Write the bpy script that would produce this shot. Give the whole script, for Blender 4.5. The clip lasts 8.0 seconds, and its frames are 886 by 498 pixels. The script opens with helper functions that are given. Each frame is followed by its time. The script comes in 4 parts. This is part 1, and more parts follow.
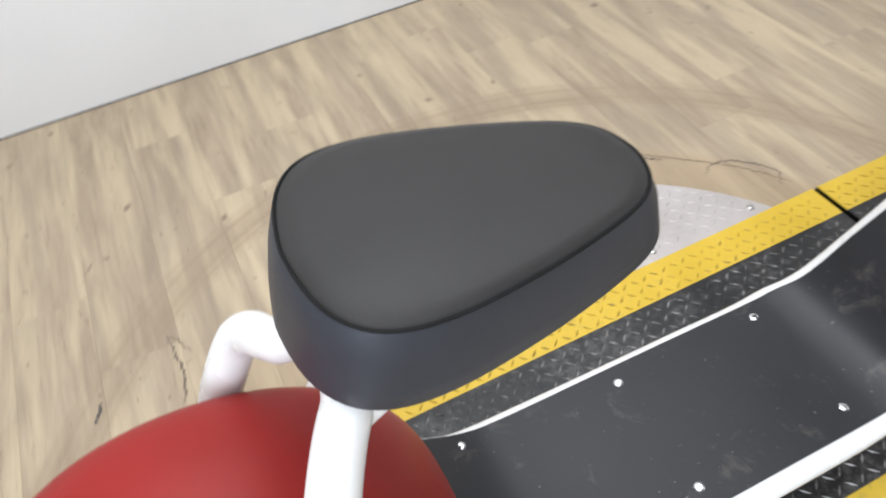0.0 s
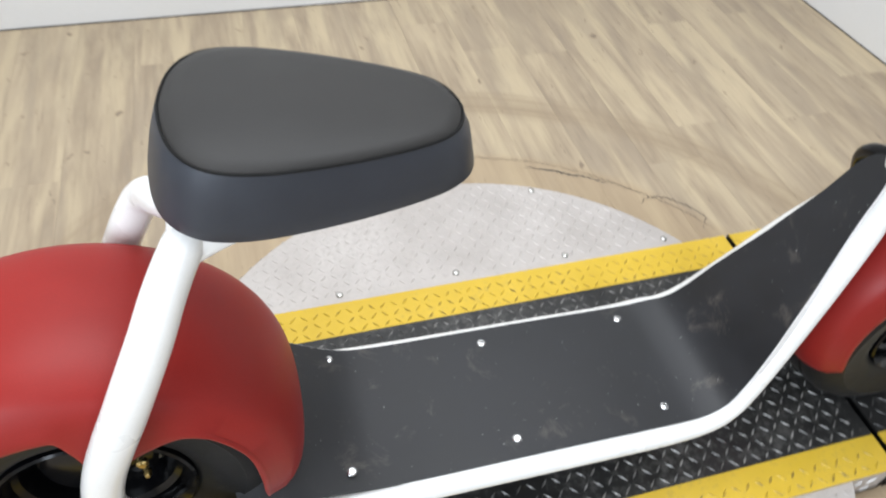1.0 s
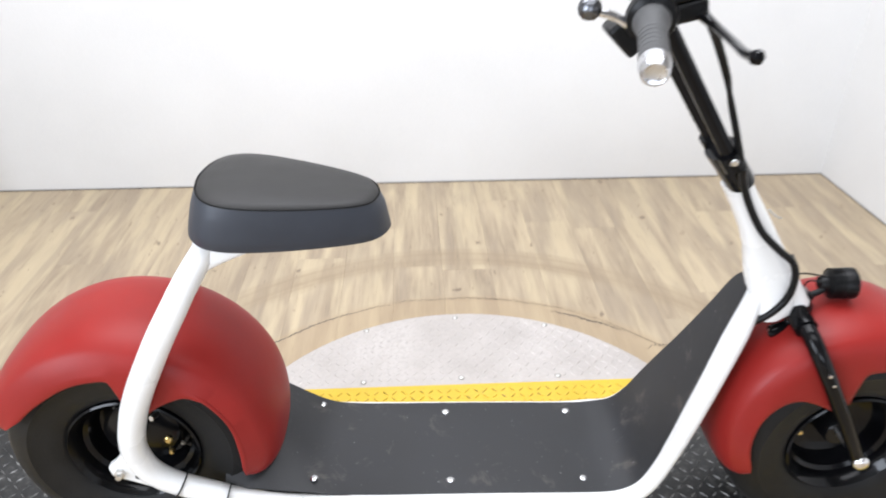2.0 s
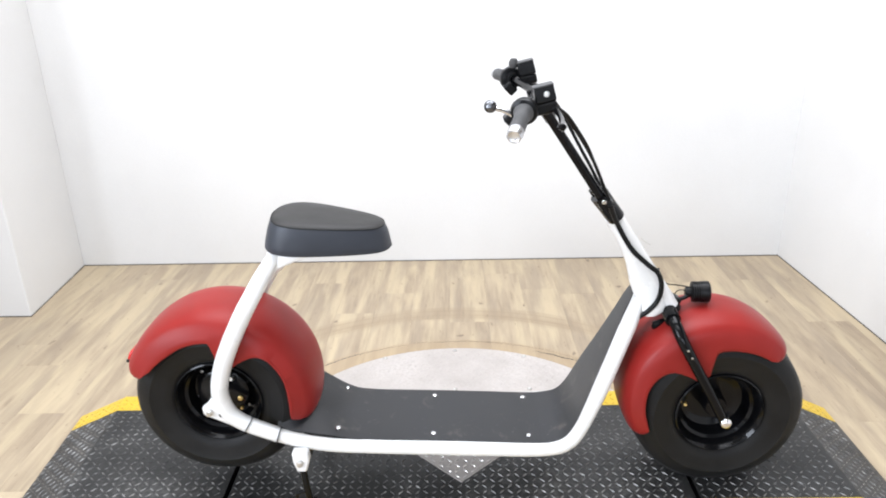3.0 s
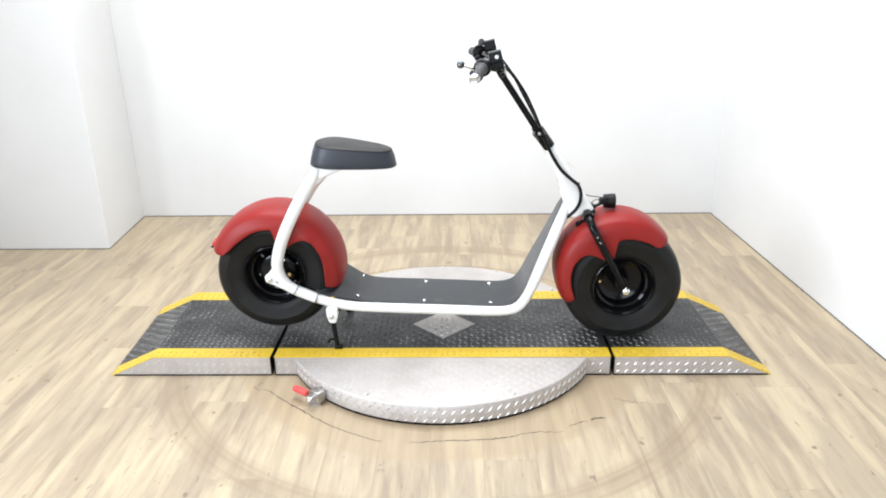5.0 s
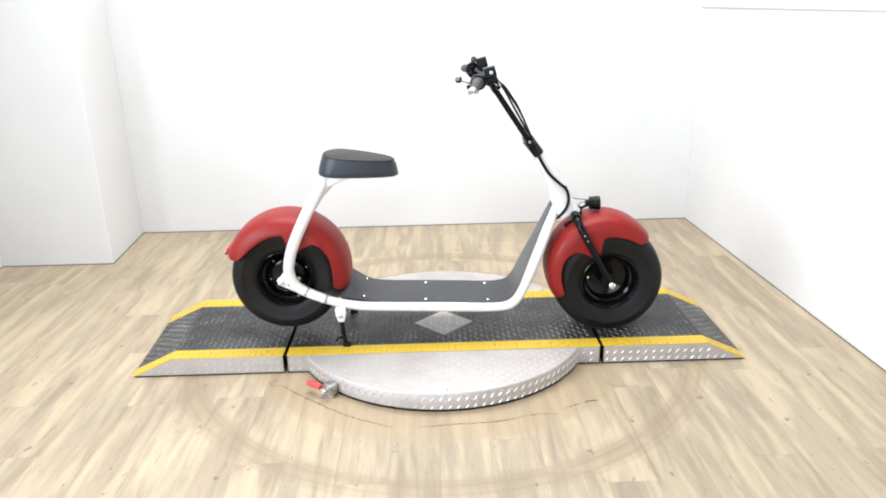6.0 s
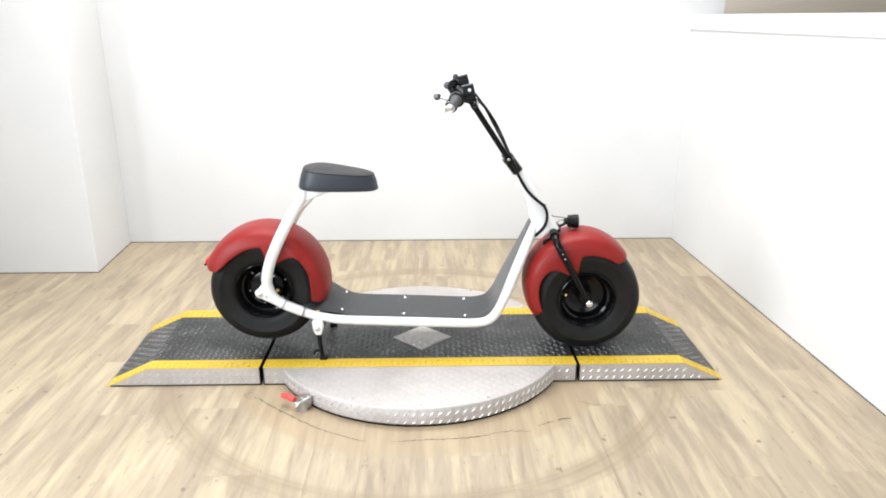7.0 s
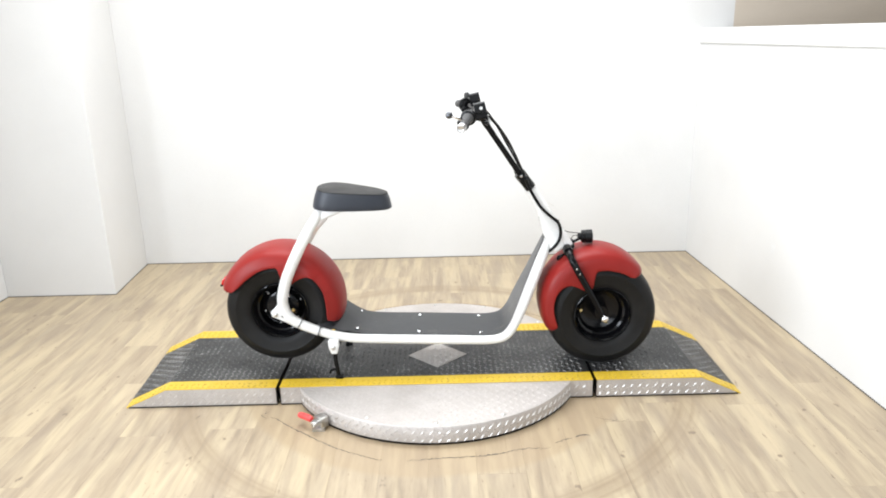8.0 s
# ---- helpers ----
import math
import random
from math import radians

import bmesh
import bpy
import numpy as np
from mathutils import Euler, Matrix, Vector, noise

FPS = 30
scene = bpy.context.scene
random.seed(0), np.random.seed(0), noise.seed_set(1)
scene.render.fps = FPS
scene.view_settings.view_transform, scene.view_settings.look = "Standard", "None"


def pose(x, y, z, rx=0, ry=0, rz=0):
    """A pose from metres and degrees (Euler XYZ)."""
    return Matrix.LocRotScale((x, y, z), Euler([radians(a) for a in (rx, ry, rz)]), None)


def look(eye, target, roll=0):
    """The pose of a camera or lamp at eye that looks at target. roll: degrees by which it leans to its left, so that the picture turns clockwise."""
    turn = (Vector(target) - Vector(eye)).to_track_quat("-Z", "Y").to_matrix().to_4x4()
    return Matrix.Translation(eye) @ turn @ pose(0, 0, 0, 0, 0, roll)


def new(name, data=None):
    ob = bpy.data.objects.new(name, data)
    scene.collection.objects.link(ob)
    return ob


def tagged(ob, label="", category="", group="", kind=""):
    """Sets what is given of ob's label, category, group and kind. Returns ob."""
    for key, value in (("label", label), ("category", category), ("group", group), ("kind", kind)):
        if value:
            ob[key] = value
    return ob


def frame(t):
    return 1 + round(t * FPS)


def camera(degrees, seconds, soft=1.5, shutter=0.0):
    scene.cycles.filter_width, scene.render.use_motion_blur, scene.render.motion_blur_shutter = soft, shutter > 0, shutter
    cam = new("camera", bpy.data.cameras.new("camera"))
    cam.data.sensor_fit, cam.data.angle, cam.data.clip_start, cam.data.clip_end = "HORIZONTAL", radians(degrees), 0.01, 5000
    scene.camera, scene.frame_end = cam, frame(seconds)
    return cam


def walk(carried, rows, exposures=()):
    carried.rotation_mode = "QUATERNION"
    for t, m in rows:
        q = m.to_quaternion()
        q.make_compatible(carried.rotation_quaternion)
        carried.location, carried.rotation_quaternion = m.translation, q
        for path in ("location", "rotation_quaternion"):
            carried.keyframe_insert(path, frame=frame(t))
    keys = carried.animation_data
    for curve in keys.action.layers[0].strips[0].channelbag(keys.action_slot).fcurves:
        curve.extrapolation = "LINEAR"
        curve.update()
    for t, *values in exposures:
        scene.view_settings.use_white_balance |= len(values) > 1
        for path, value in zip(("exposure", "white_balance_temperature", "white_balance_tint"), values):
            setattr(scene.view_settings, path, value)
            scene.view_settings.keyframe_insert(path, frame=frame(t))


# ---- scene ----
cam = camera(63.5, 8.0, soft=1.9, shutter=0.32)
PATH = [
    (0, (-0.4877, -0.4304, 1.2692), (-0.1245, 0.5910, 0.0924), -8.27),
    (0.1, (-0.4745, -0.4166, 1.2472), (-0.1596, 0.5948, 0.0481), -6.98),
    (0.2, (-0.4642, -0.4109, 1.2277), (-0.1579, 0.5830, 0.0118), -3.69),
    (0.3, (-0.4578, -0.4129, 1.2111), (-0.1682, 0.5520, -0.0319), -1.54),
    (0.4, (-0.4512, -0.4216, 1.2035), (-0.1476, 0.5412, -0.0378), 0.35),
    (0.5, (-0.4442, -0.4496, 1.2103), (-0.1088, 0.5282, -0.0110), 0.94),
    (0.6, (-0.4327, -0.4912, 1.2184), (-0.0309, 0.4650, 0.0002), 2.02),
    (0.7, (-0.4206, -0.5367, 1.2345), (-0.0128, 0.3941, -0.0014), 3.75),
    (0.8, (-0.4090, -0.5802, 1.2594), (-0.0023, 0.3583, 0.0291), 5.41),
    (0.9, (-0.4001, -0.6197, 1.2920), (-0.0169, 0.3664, 0.0917), 5.06),
    (1, (-0.3901, -0.6582, 1.3149), (-0.0312, 0.3797, 0.1513), 4.79),
    (1.1, (-0.3695, -0.6940, 1.3343), (-0.0530, 0.3943, 0.2050), 3.66),
    (1.2, (-0.3449, -0.7333, 1.3484), (-0.0909, 0.4118, 0.2602), 1.70),
    (1.3, (-0.3079, -0.7733, 1.3570), (-0.0955, 0.4061, 0.2968), 1.32),
    (1.4, (-0.2661, -0.8097, 1.3649), (-0.0899, 0.4041, 0.3375), 0.86),
    (1.5, (-0.2259, -0.8500, 1.3754), (-0.0694, 0.3884, 0.3746), 2.19),
    (1.6, (-0.1890, -0.8972, 1.3777), (-0.0462, 0.3722, 0.4142), 2.06),
    (1.7, (-0.1624, -0.9491, 1.3850), (-0.0715, 0.3300, 0.4281), -0.12),
    (1.8, (-0.1425, -1.0079, 1.3937), (-0.0805, 0.2947, 0.4667), -0.66),
    (2, (-0.1255, -1.1556, 1.4098), (-0.0584, 0.2155, 0.5879), -0.03),
    (2.2, (-0.1366, -1.3212, 1.4363), (-0.0365, 0.0867, 0.6829), 1.86),
    (3.3, (0.0395, -2.0406, 1.5102), (-0.0109, -0.5405, 0.9559), -1.99),
    (3.5, (0.0086, -2.1530, 1.4979), (-0.0235, -0.6503, 0.9495), -1.92),
    (3.7, (-0.0398, -2.2675, 1.4986), (0.0014, -0.7692, 0.9387), -0.74),
    (4, (-0.0707, -2.4107, 1.5278), (-0.0173, -0.9102, 0.9750), -0.61),
    (4.2, (-0.0530, -2.5022, 1.5292), (-0.0188, -0.9950, 0.9933), -0.54),
    (4.5, (0.0438, -2.6498, 1.5087), (0.0230, -1.1440, 0.9680), -0.14),
    (4.7, (0.0919, -2.7207, 1.4990), (0.0516, -1.2298, 0.9196), -0.61),
    (5.8, (-0.0240, -3.0378, 1.5070), (-0.0054, -1.5226, 0.9933), -1.39),
    (6, (-0.0288, -3.0605, 1.5054), (-0.0042, -1.5495, 0.9798), -1.30),
    (6.2, (-0.0098, -3.0734, 1.5143), (0.0062, -1.5531, 1.0161), -0.24),
    (6.5, (0.0226, -3.0743, 1.5121), (0.0403, -1.5577, 1.0026), -0.82),
    (6.7, (0.0476, -3.0668, 1.5123), (0.0759, -1.5449, 1.0194), -1.18),
    (7, (0.0623, -3.0745, 1.5090), (0.0885, -1.5527, 1.0156), -0.17),
    (7.2, (0.0655, -3.0761, 1.5089), (0.0799, -1.5502, 1.0279), -0.21),
    (7.5, (0.0597, -3.0744, 1.5143), (0.0712, -1.5454, 1.0432), -0.57),
    (7.7, (0.0611, -3.0679, 1.5130), (0.0678, -1.5367, 1.0489), -1.01),
    (8, (0.0579, -3.0800, 1.5173), (0.0556, -1.5473, 1.0583), -1.43),
]
EXPOSURES = [(0.0, -0.54, 6400, 13), (0.5, -0.62, 6450, 12), (1.0, -0.50, 6400, 11), (1.5, -0.30, 6300, 12), (2.0, -0.22, 6400, 14), (3.5, -0.12, 6400, 13), (4.5, -0.11, 6380, 11), (5.8, -0.11, 6450, 12), (8.0, -0.14, 6600, 11)]
walk(cam, [(t, look(eye, target, roll)) for t, eye, target, roll in PATH], EXPOSURES)

# ---- world and lights ----
world = bpy.data.worlds.new("world")
scene.world = world
world.use_nodes = True
world.node_tree.nodes["Background"].inputs[0].default_value = (1.0, 0.98, 0.95, 1)
world.node_tree.nodes["Background"].inputs[1].default_value = 0.3


def ceiling_lamp(x, y, power, sx, sy, z=2.86, colour=(0.93, 0.97, 1.0)):
    data = bpy.data.lights.new("ceiling_lamp", "AREA")
    data.shape, data.size, data.size_y, data.energy, data.color = "RECTANGLE", sx, sy, power, colour
    new("ceiling_lamp", data).location = (x, y, z)


ceiling_lamp(-0.15, 0.42, 142, 3.0, 1.4)
ceiling_lamp(-0.2, -1.20, 36, 2.8, 0.8)


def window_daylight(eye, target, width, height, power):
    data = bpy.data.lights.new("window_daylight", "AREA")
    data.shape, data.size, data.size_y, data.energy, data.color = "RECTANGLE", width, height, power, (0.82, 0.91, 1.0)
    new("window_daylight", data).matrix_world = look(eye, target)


window_daylight((-2.72, -2.75, 1.70), (0, -2.75, 1.70), 2.7, 1.5, 225)
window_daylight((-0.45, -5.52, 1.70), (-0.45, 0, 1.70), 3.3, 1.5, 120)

# ---- materials ----


def material(name, base, rough=0.5, metal=0.0, spec=0.5, coat=0.0):
    mat = bpy.data.materials.new(name)
    mat.use_nodes = True
    b = mat.node_tree.nodes["Principled BSDF"]
    b.inputs["Base Color"].default_value = (*base, 1)
    b.inputs["Roughness"].default_value = rough
    b.inputs["Metallic"].default_value = metal
    b.inputs["Specular IOR Level"].default_value = spec
    b.inputs["Coat Weight"].default_value = coat
    return mat, mat.node_tree, b


def node(tree, kind, **values):
    n = tree.nodes.new(kind)
    for key, value in values.items():
        n.inputs[key].default_value = value
    return n


def world_position(tree, scale=(1, 1, 1)):
    g = tree.nodes.new("ShaderNodeNewGeometry")
    m = tree.nodes.new("ShaderNodeMapping")
    m.inputs["Scale"].default_value = scale
    tree.links.new(g.outputs["Position"], m.inputs["Vector"])
    return m.outputs["Vector"]


def noise_of(tree, vector, scale, detail=4.0, rough=0.55, distortion=0.0):
    n = node(tree, "ShaderNodeTexNoise", Scale=scale, Detail=detail, Roughness=rough, Distortion=distortion)
    tree.links.new(vector, n.inputs["Vector"])
    return n.outputs["Fac"]


def ramp_of(tree, fac, stops):
    r = tree.nodes.new("ShaderNodeValToRGB")
    while len(r.color_ramp.elements) < len(stops):
        r.color_ramp.elements.new(0.5)
    for e, (at, colour) in zip(r.color_ramp.elements, stops):
        e.position, e.color = at, (*colour, 1)
    tree.links.new(fac, r.inputs["Fac"])
    return r.outputs["Color"]


def mix_of(tree, fac, a, b, blend="MIX"):
    m = tree.nodes.new("ShaderNodeMix")
    m.data_type, m.blend_type = "RGBA", blend
    for value, socket in ((fac, m.inputs["Factor"]), (a, m.inputs["A"]), (b, m.inputs["B"])):
        if isinstance(value, (int, float)):
            socket.default_value = value
        elif isinstance(value, tuple):
            socket.default_value = (*value, 1)
        else:
            tree.links.new(value, socket)
    return m.outputs["Result"]


def maths(tree, op, a, b=0.0, c=0.0):
    m = tree.nodes.new("ShaderNodeMath")
    m.operation = op
    for value, socket in zip((a, b, c), m.inputs):
        if isinstance(value, (int, float)):
            socket.default_value = value
        else:
            tree.links.new(value, socket)
    return m.outputs[0]


def band(tree, value, low0, low1, high1, high0):
    """One between low1 and high1, nothing outside low0 and high0."""
    up = node(tree, "ShaderNodeMapRange", **{"From Min": low0, "From Max": low1})
    down = node(tree, "ShaderNodeMapRange", **{"From Min": high1, "From Max": high0, "To Min": 1.0, "To Max": 0.0})
    for n in (up, down):
        tree.links.new(value, n.inputs["Value"])
    return maths(tree, "MULTIPLY", up.outputs[0], down.outputs[0])


def bump(tree, b, height, strength, distance=0.002):
    n = node(tree, "ShaderNodeBump", Strength=strength, Distance=distance)
    tree.links.new(height, n.inputs["Height"])
    tree.links.new(n.outputs["Normal"], b.inputs["Normal"])


def speckled(name, dark, light, rough, scale, metal=0.0, spec=0.5, coat=0.0, fine=300, relief=0.15, stretch=(1, 1, 1), spread=0.08, dust=0.0):
    """A paint or skin whose tone wanders at two scales."""
    mat, tree, b = material(name, light, rough, metal, spec, coat)
    p = world_position(tree, stretch)
    big, small = noise_of(tree, p, scale), noise_of(tree, p, fine, 2.0)
    both = maths(tree, "ADD", maths(tree, "MULTIPLY", big, 0.7), maths(tree, "MULTIPLY", small, 0.3))
    tree.links.new(ramp_of(tree, both, [(0.35, dark), (0.65, light)]), b.inputs["Base Color"])
    r = node(tree, "ShaderNodeMapRange", **{"From Min": 0.3, "From Max": 0.7, "To Min": rough - spread, "To Max": rough + spread})
    tree.links.new(big, r.inputs["Value"])
    tree.links.new(r.outputs[0], b.inputs["Roughness"])
    bump(tree, b, small, relief, 0.001)
    b.inputs["Sheen Weight"].default_value, b.inputs["Sheen Roughness"].default_value = dust, 0.45
    return mat


WALL = speckled("wall_paint", (0.600, 0.594, 0.583), (0.655, 0.649, 0.638), 0.7, 1.3, fine=220, relief=0.12)
SMUDGE = speckled("smudged_paint", (0.60, 0.60, 0.595), (0.66, 0.66, 0.655), 0.7, 30)
BEIGE = speckled("beige_paint", (0.50, 0.43, 0.35), (0.56, 0.49, 0.41), 0.75, 1.5, fine=220)
GREY = speckled("grey_paint", (0.16, 0.16, 0.165), (0.20, 0.20, 0.205), 0.8, 1.3)
CEILING = speckled("ceiling_paint", (0.30, 0.30, 0.30), (0.36, 0.36, 0.355), 0.85, 1.3, fine=150)
SEALANT = speckled("dark_sealant", (0.04, 0.036, 0.032), (0.085, 0.077, 0.07), 0.8, 9)
WHITE = speckled("white_enamel", (0.66, 0.655, 0.64), (0.72, 0.715, 0.70), 0.30, 6, coat=0.25, relief=0.02)
RED = speckled("satin_red_paint", (0.195, 0.0112, 0.0090), (0.240, 0.0145, 0.0115), 0.45, 5, spec=0.22, relief=0.05, fine=500, dust=0.02)
RUBBER = speckled("tyre_rubber", (0.0050, 0.0048, 0.0047), (0.0105, 0.0102, 0.0100), 0.50, 14, spec=0.19, fine=260, relief=0.25, dust=0.03)
RIM = speckled("black_gloss_paint", (0.0022, 0.0022, 0.0026), (0.004, 0.004, 0.0045), 0.08, 9, spec=0.17, relief=0.02)
SATIN = speckled("black_satin_plastic", (0.003, 0.003, 0.0033), (0.0065, 0.0065, 0.0068), 0.34, 30, spec=0.16, relief=0.12)
GRIP = speckled("grip_rubber", (0.034, 0.0335, 0.0338), (0.054, 0.0532, 0.0535), 0.60, 40, spec=0.25, relief=0.3, dust=0.08)
DARK_CHROME = speckled("smoked_chrome", (0.10, 0.103, 0.11), (0.15, 0.154, 0.165), 0.24, 40, metal=1.0, relief=0.02)
WHEEL = speckled("black_wheel_paint", (0.002, 0.002, 0.0025), (0.0045, 0.0045, 0.005), 0.17, 9, spec=0.22, relief=0.02)
CHROME = speckled("chrome", (0.74, 0.74, 0.75), (0.82, 0.82, 0.83), 0.14, 60, metal=1.0, relief=0.02, spread=0.04)
STEEL = speckled("zinc_steel", (0.50, 0.49, 0.47), (0.64, 0.63, 0.60), 0.36, 50, metal=1.0, relief=0.1)
CAP = speckled("brushed_cap", (0.55, 0.55, 0.56), (0.66, 0.66, 0.67), 0.30, 60, metal=1.0, relief=0.05)
BRASS = speckled("brass", (0.55, 0.40, 0.15), (0.70, 0.52, 0.22), 0.3, 60, metal=1.0)
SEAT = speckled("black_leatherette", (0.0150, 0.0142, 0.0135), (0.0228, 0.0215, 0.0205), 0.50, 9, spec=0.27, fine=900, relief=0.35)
# the black leatherette again, with the window's cool light mixed into its colour
SEAT_DAYLIT = speckled("daylit_black_leatherette", (0.0150, 0.0182, 0.0262), (0.0232, 0.0278, 0.0380), 0.40, 9, spec=0.45, fine=900, relief=0.3)
# near-black that paints the shade in the seat's edge crease
CREASE = speckled("crease_black", (0.004, 0.004, 0.004), (0.008, 0.008, 0.008), 0.6, 40, spec=0.15)
LENS = speckled("dark_lens", (0.03, 0.03, 0.032), (0.06, 0.06, 0.063), 0.12, 40)
TAIL = speckled("red_plastic", (0.45, 0.012, 0.012), (0.60, 0.02, 0.02), 0.2, 30)
RED_GRIP = speckled("red_vinyl", (0.60, 0.05, 0.05), (0.72, 0.08, 0.07), 0.45, 40)


def deck_material():
    """Black rubber mat with rubbed, dusty patches and faint scratches."""
    mat, tree, b = material("deck_rubber", (0.04, 0.04, 0.042), 0.48, spec=0.52)
    p = world_position(tree)
    big = noise_of(tree, p, 7, 6, 0.65)
    base = ramp_of(tree, big, [(0.36, (0.0034, 0.0038, 0.0052)), (0.62, (0.0066, 0.0072, 0.0096))])
    scuff = ramp_of(tree, noise_of(tree, p, 16, 8, 0.7, 0.6), [(0.58, (0, 0, 0)), (0.73, (0.75, 0.75, 0.75))])
    col = mix_of(tree, scuff, base, (0.070, 0.060, 0.052))
    specks = ramp_of(tree, noise_of(tree, p, 160, 2), [(0.735, (0, 0, 0)), (0.76, (0.6, 0.6, 0.6))])
    tree.links.new(mix_of(tree, specks, col, (0.30, 0.29, 0.28)), b.inputs["Base Color"])
    r = node(tree, "ShaderNodeMapRange", **{"From Min": 0.3, "From Max": 0.7, "To Min": 0.46, "To Max": 0.54})
    tree.links.new(big, r.inputs["Value"])
    tree.links.new(r.outputs[0], b.inputs["Roughness"])
    bump(tree, b, noise_of(tree, p, 700, 2), 0.07, 0.001)
    b.inputs["Sheen Weight"].default_value, b.inputs["Sheen Roughness"].default_value = 0.55, 0.30
    return mat


def plate_material(name, low, high, worn, rough, metal, wear0, wear1, dust=0.0):
    """Tread plate: paint or metal, with worn, dusty places."""
    mat, tree, b = material(name, high, rough, metal, spec=0.45)
    b.inputs["Sheen Weight"].default_value, b.inputs["Sheen Roughness"].default_value = dust, 0.3
    p = world_position(tree)
    big = noise_of(tree, p, 5, 6, 0.6)
    fine = noise_of(tree, p, 90, 4, 0.6)
    base = ramp_of(tree, big, [(0.35, low), (0.65, high)])
    wear = ramp_of(tree, maths(tree, "ADD", maths(tree, "MULTIPLY", big, 0.45), maths(tree, "MULTIPLY", fine, 0.55)), [(wear0, (0, 0, 0)), (wear1, (0.8, 0.8, 0.8))])
    tree.links.new(mix_of(tree, wear, base, worn), b.inputs["Base Color"])
    r = node(tree, "ShaderNodeMapRange", **{"From Min": 0.3, "From Max": 0.7, "To Min": rough - 0.1, "To Max": rough + 0.1})
    tree.links.new(fine, r.inputs["Value"])
    tree.links.new(r.outputs[0], b.inputs["Roughness"])
    bump(tree, b, fine, 0.12, 0.001)
    return mat


DECK = deck_material()
BLACK_PLATE = plate_material("black_tread_plate", (0.009, 0.009, 0.009), (0.024, 0.0236, 0.023), (0.110, 0.107, 0.101), 0.40, 0.0, 0.52, 0.69, 0.12)
YELLOW_PLATE = plate_material("yellow_tread_plate", (0.53, 0.352, 0.024), (0.61, 0.412, 0.036), (0.33, 0.24, 0.06), 0.42, 0.0, 0.56, 0.76)
# worn black lugs, paler still because their highlights are put into the colour
BLACK_TREAD = plate_material("worn_glinting_black_tread", (0.045, 0.044, 0.043), (0.110, 0.108, 0.105), (0.40, 0.39, 0.375), 0.36, 0.15, 0.46, 0.60)
YELLOW_TREAD = plate_material("worn_yellow_tread", (0.43, 0.290, 0.024), (0.56, 0.380, 0.036), (0.12, 0.088, 0.030), 0.42, 0.0, 0.49, 0.62)
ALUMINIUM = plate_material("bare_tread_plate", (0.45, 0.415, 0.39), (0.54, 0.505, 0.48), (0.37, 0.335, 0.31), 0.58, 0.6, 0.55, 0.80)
# same bare metal, with the lugs' white glints put into a brighter colour
GLINTING = plate_material("glinting_tread", (0.56, 0.54, 0.52), (0.68, 0.66, 0.64), (0.48, 0.46, 0.43), 0.42, 0.8, 0.60, 0.85)


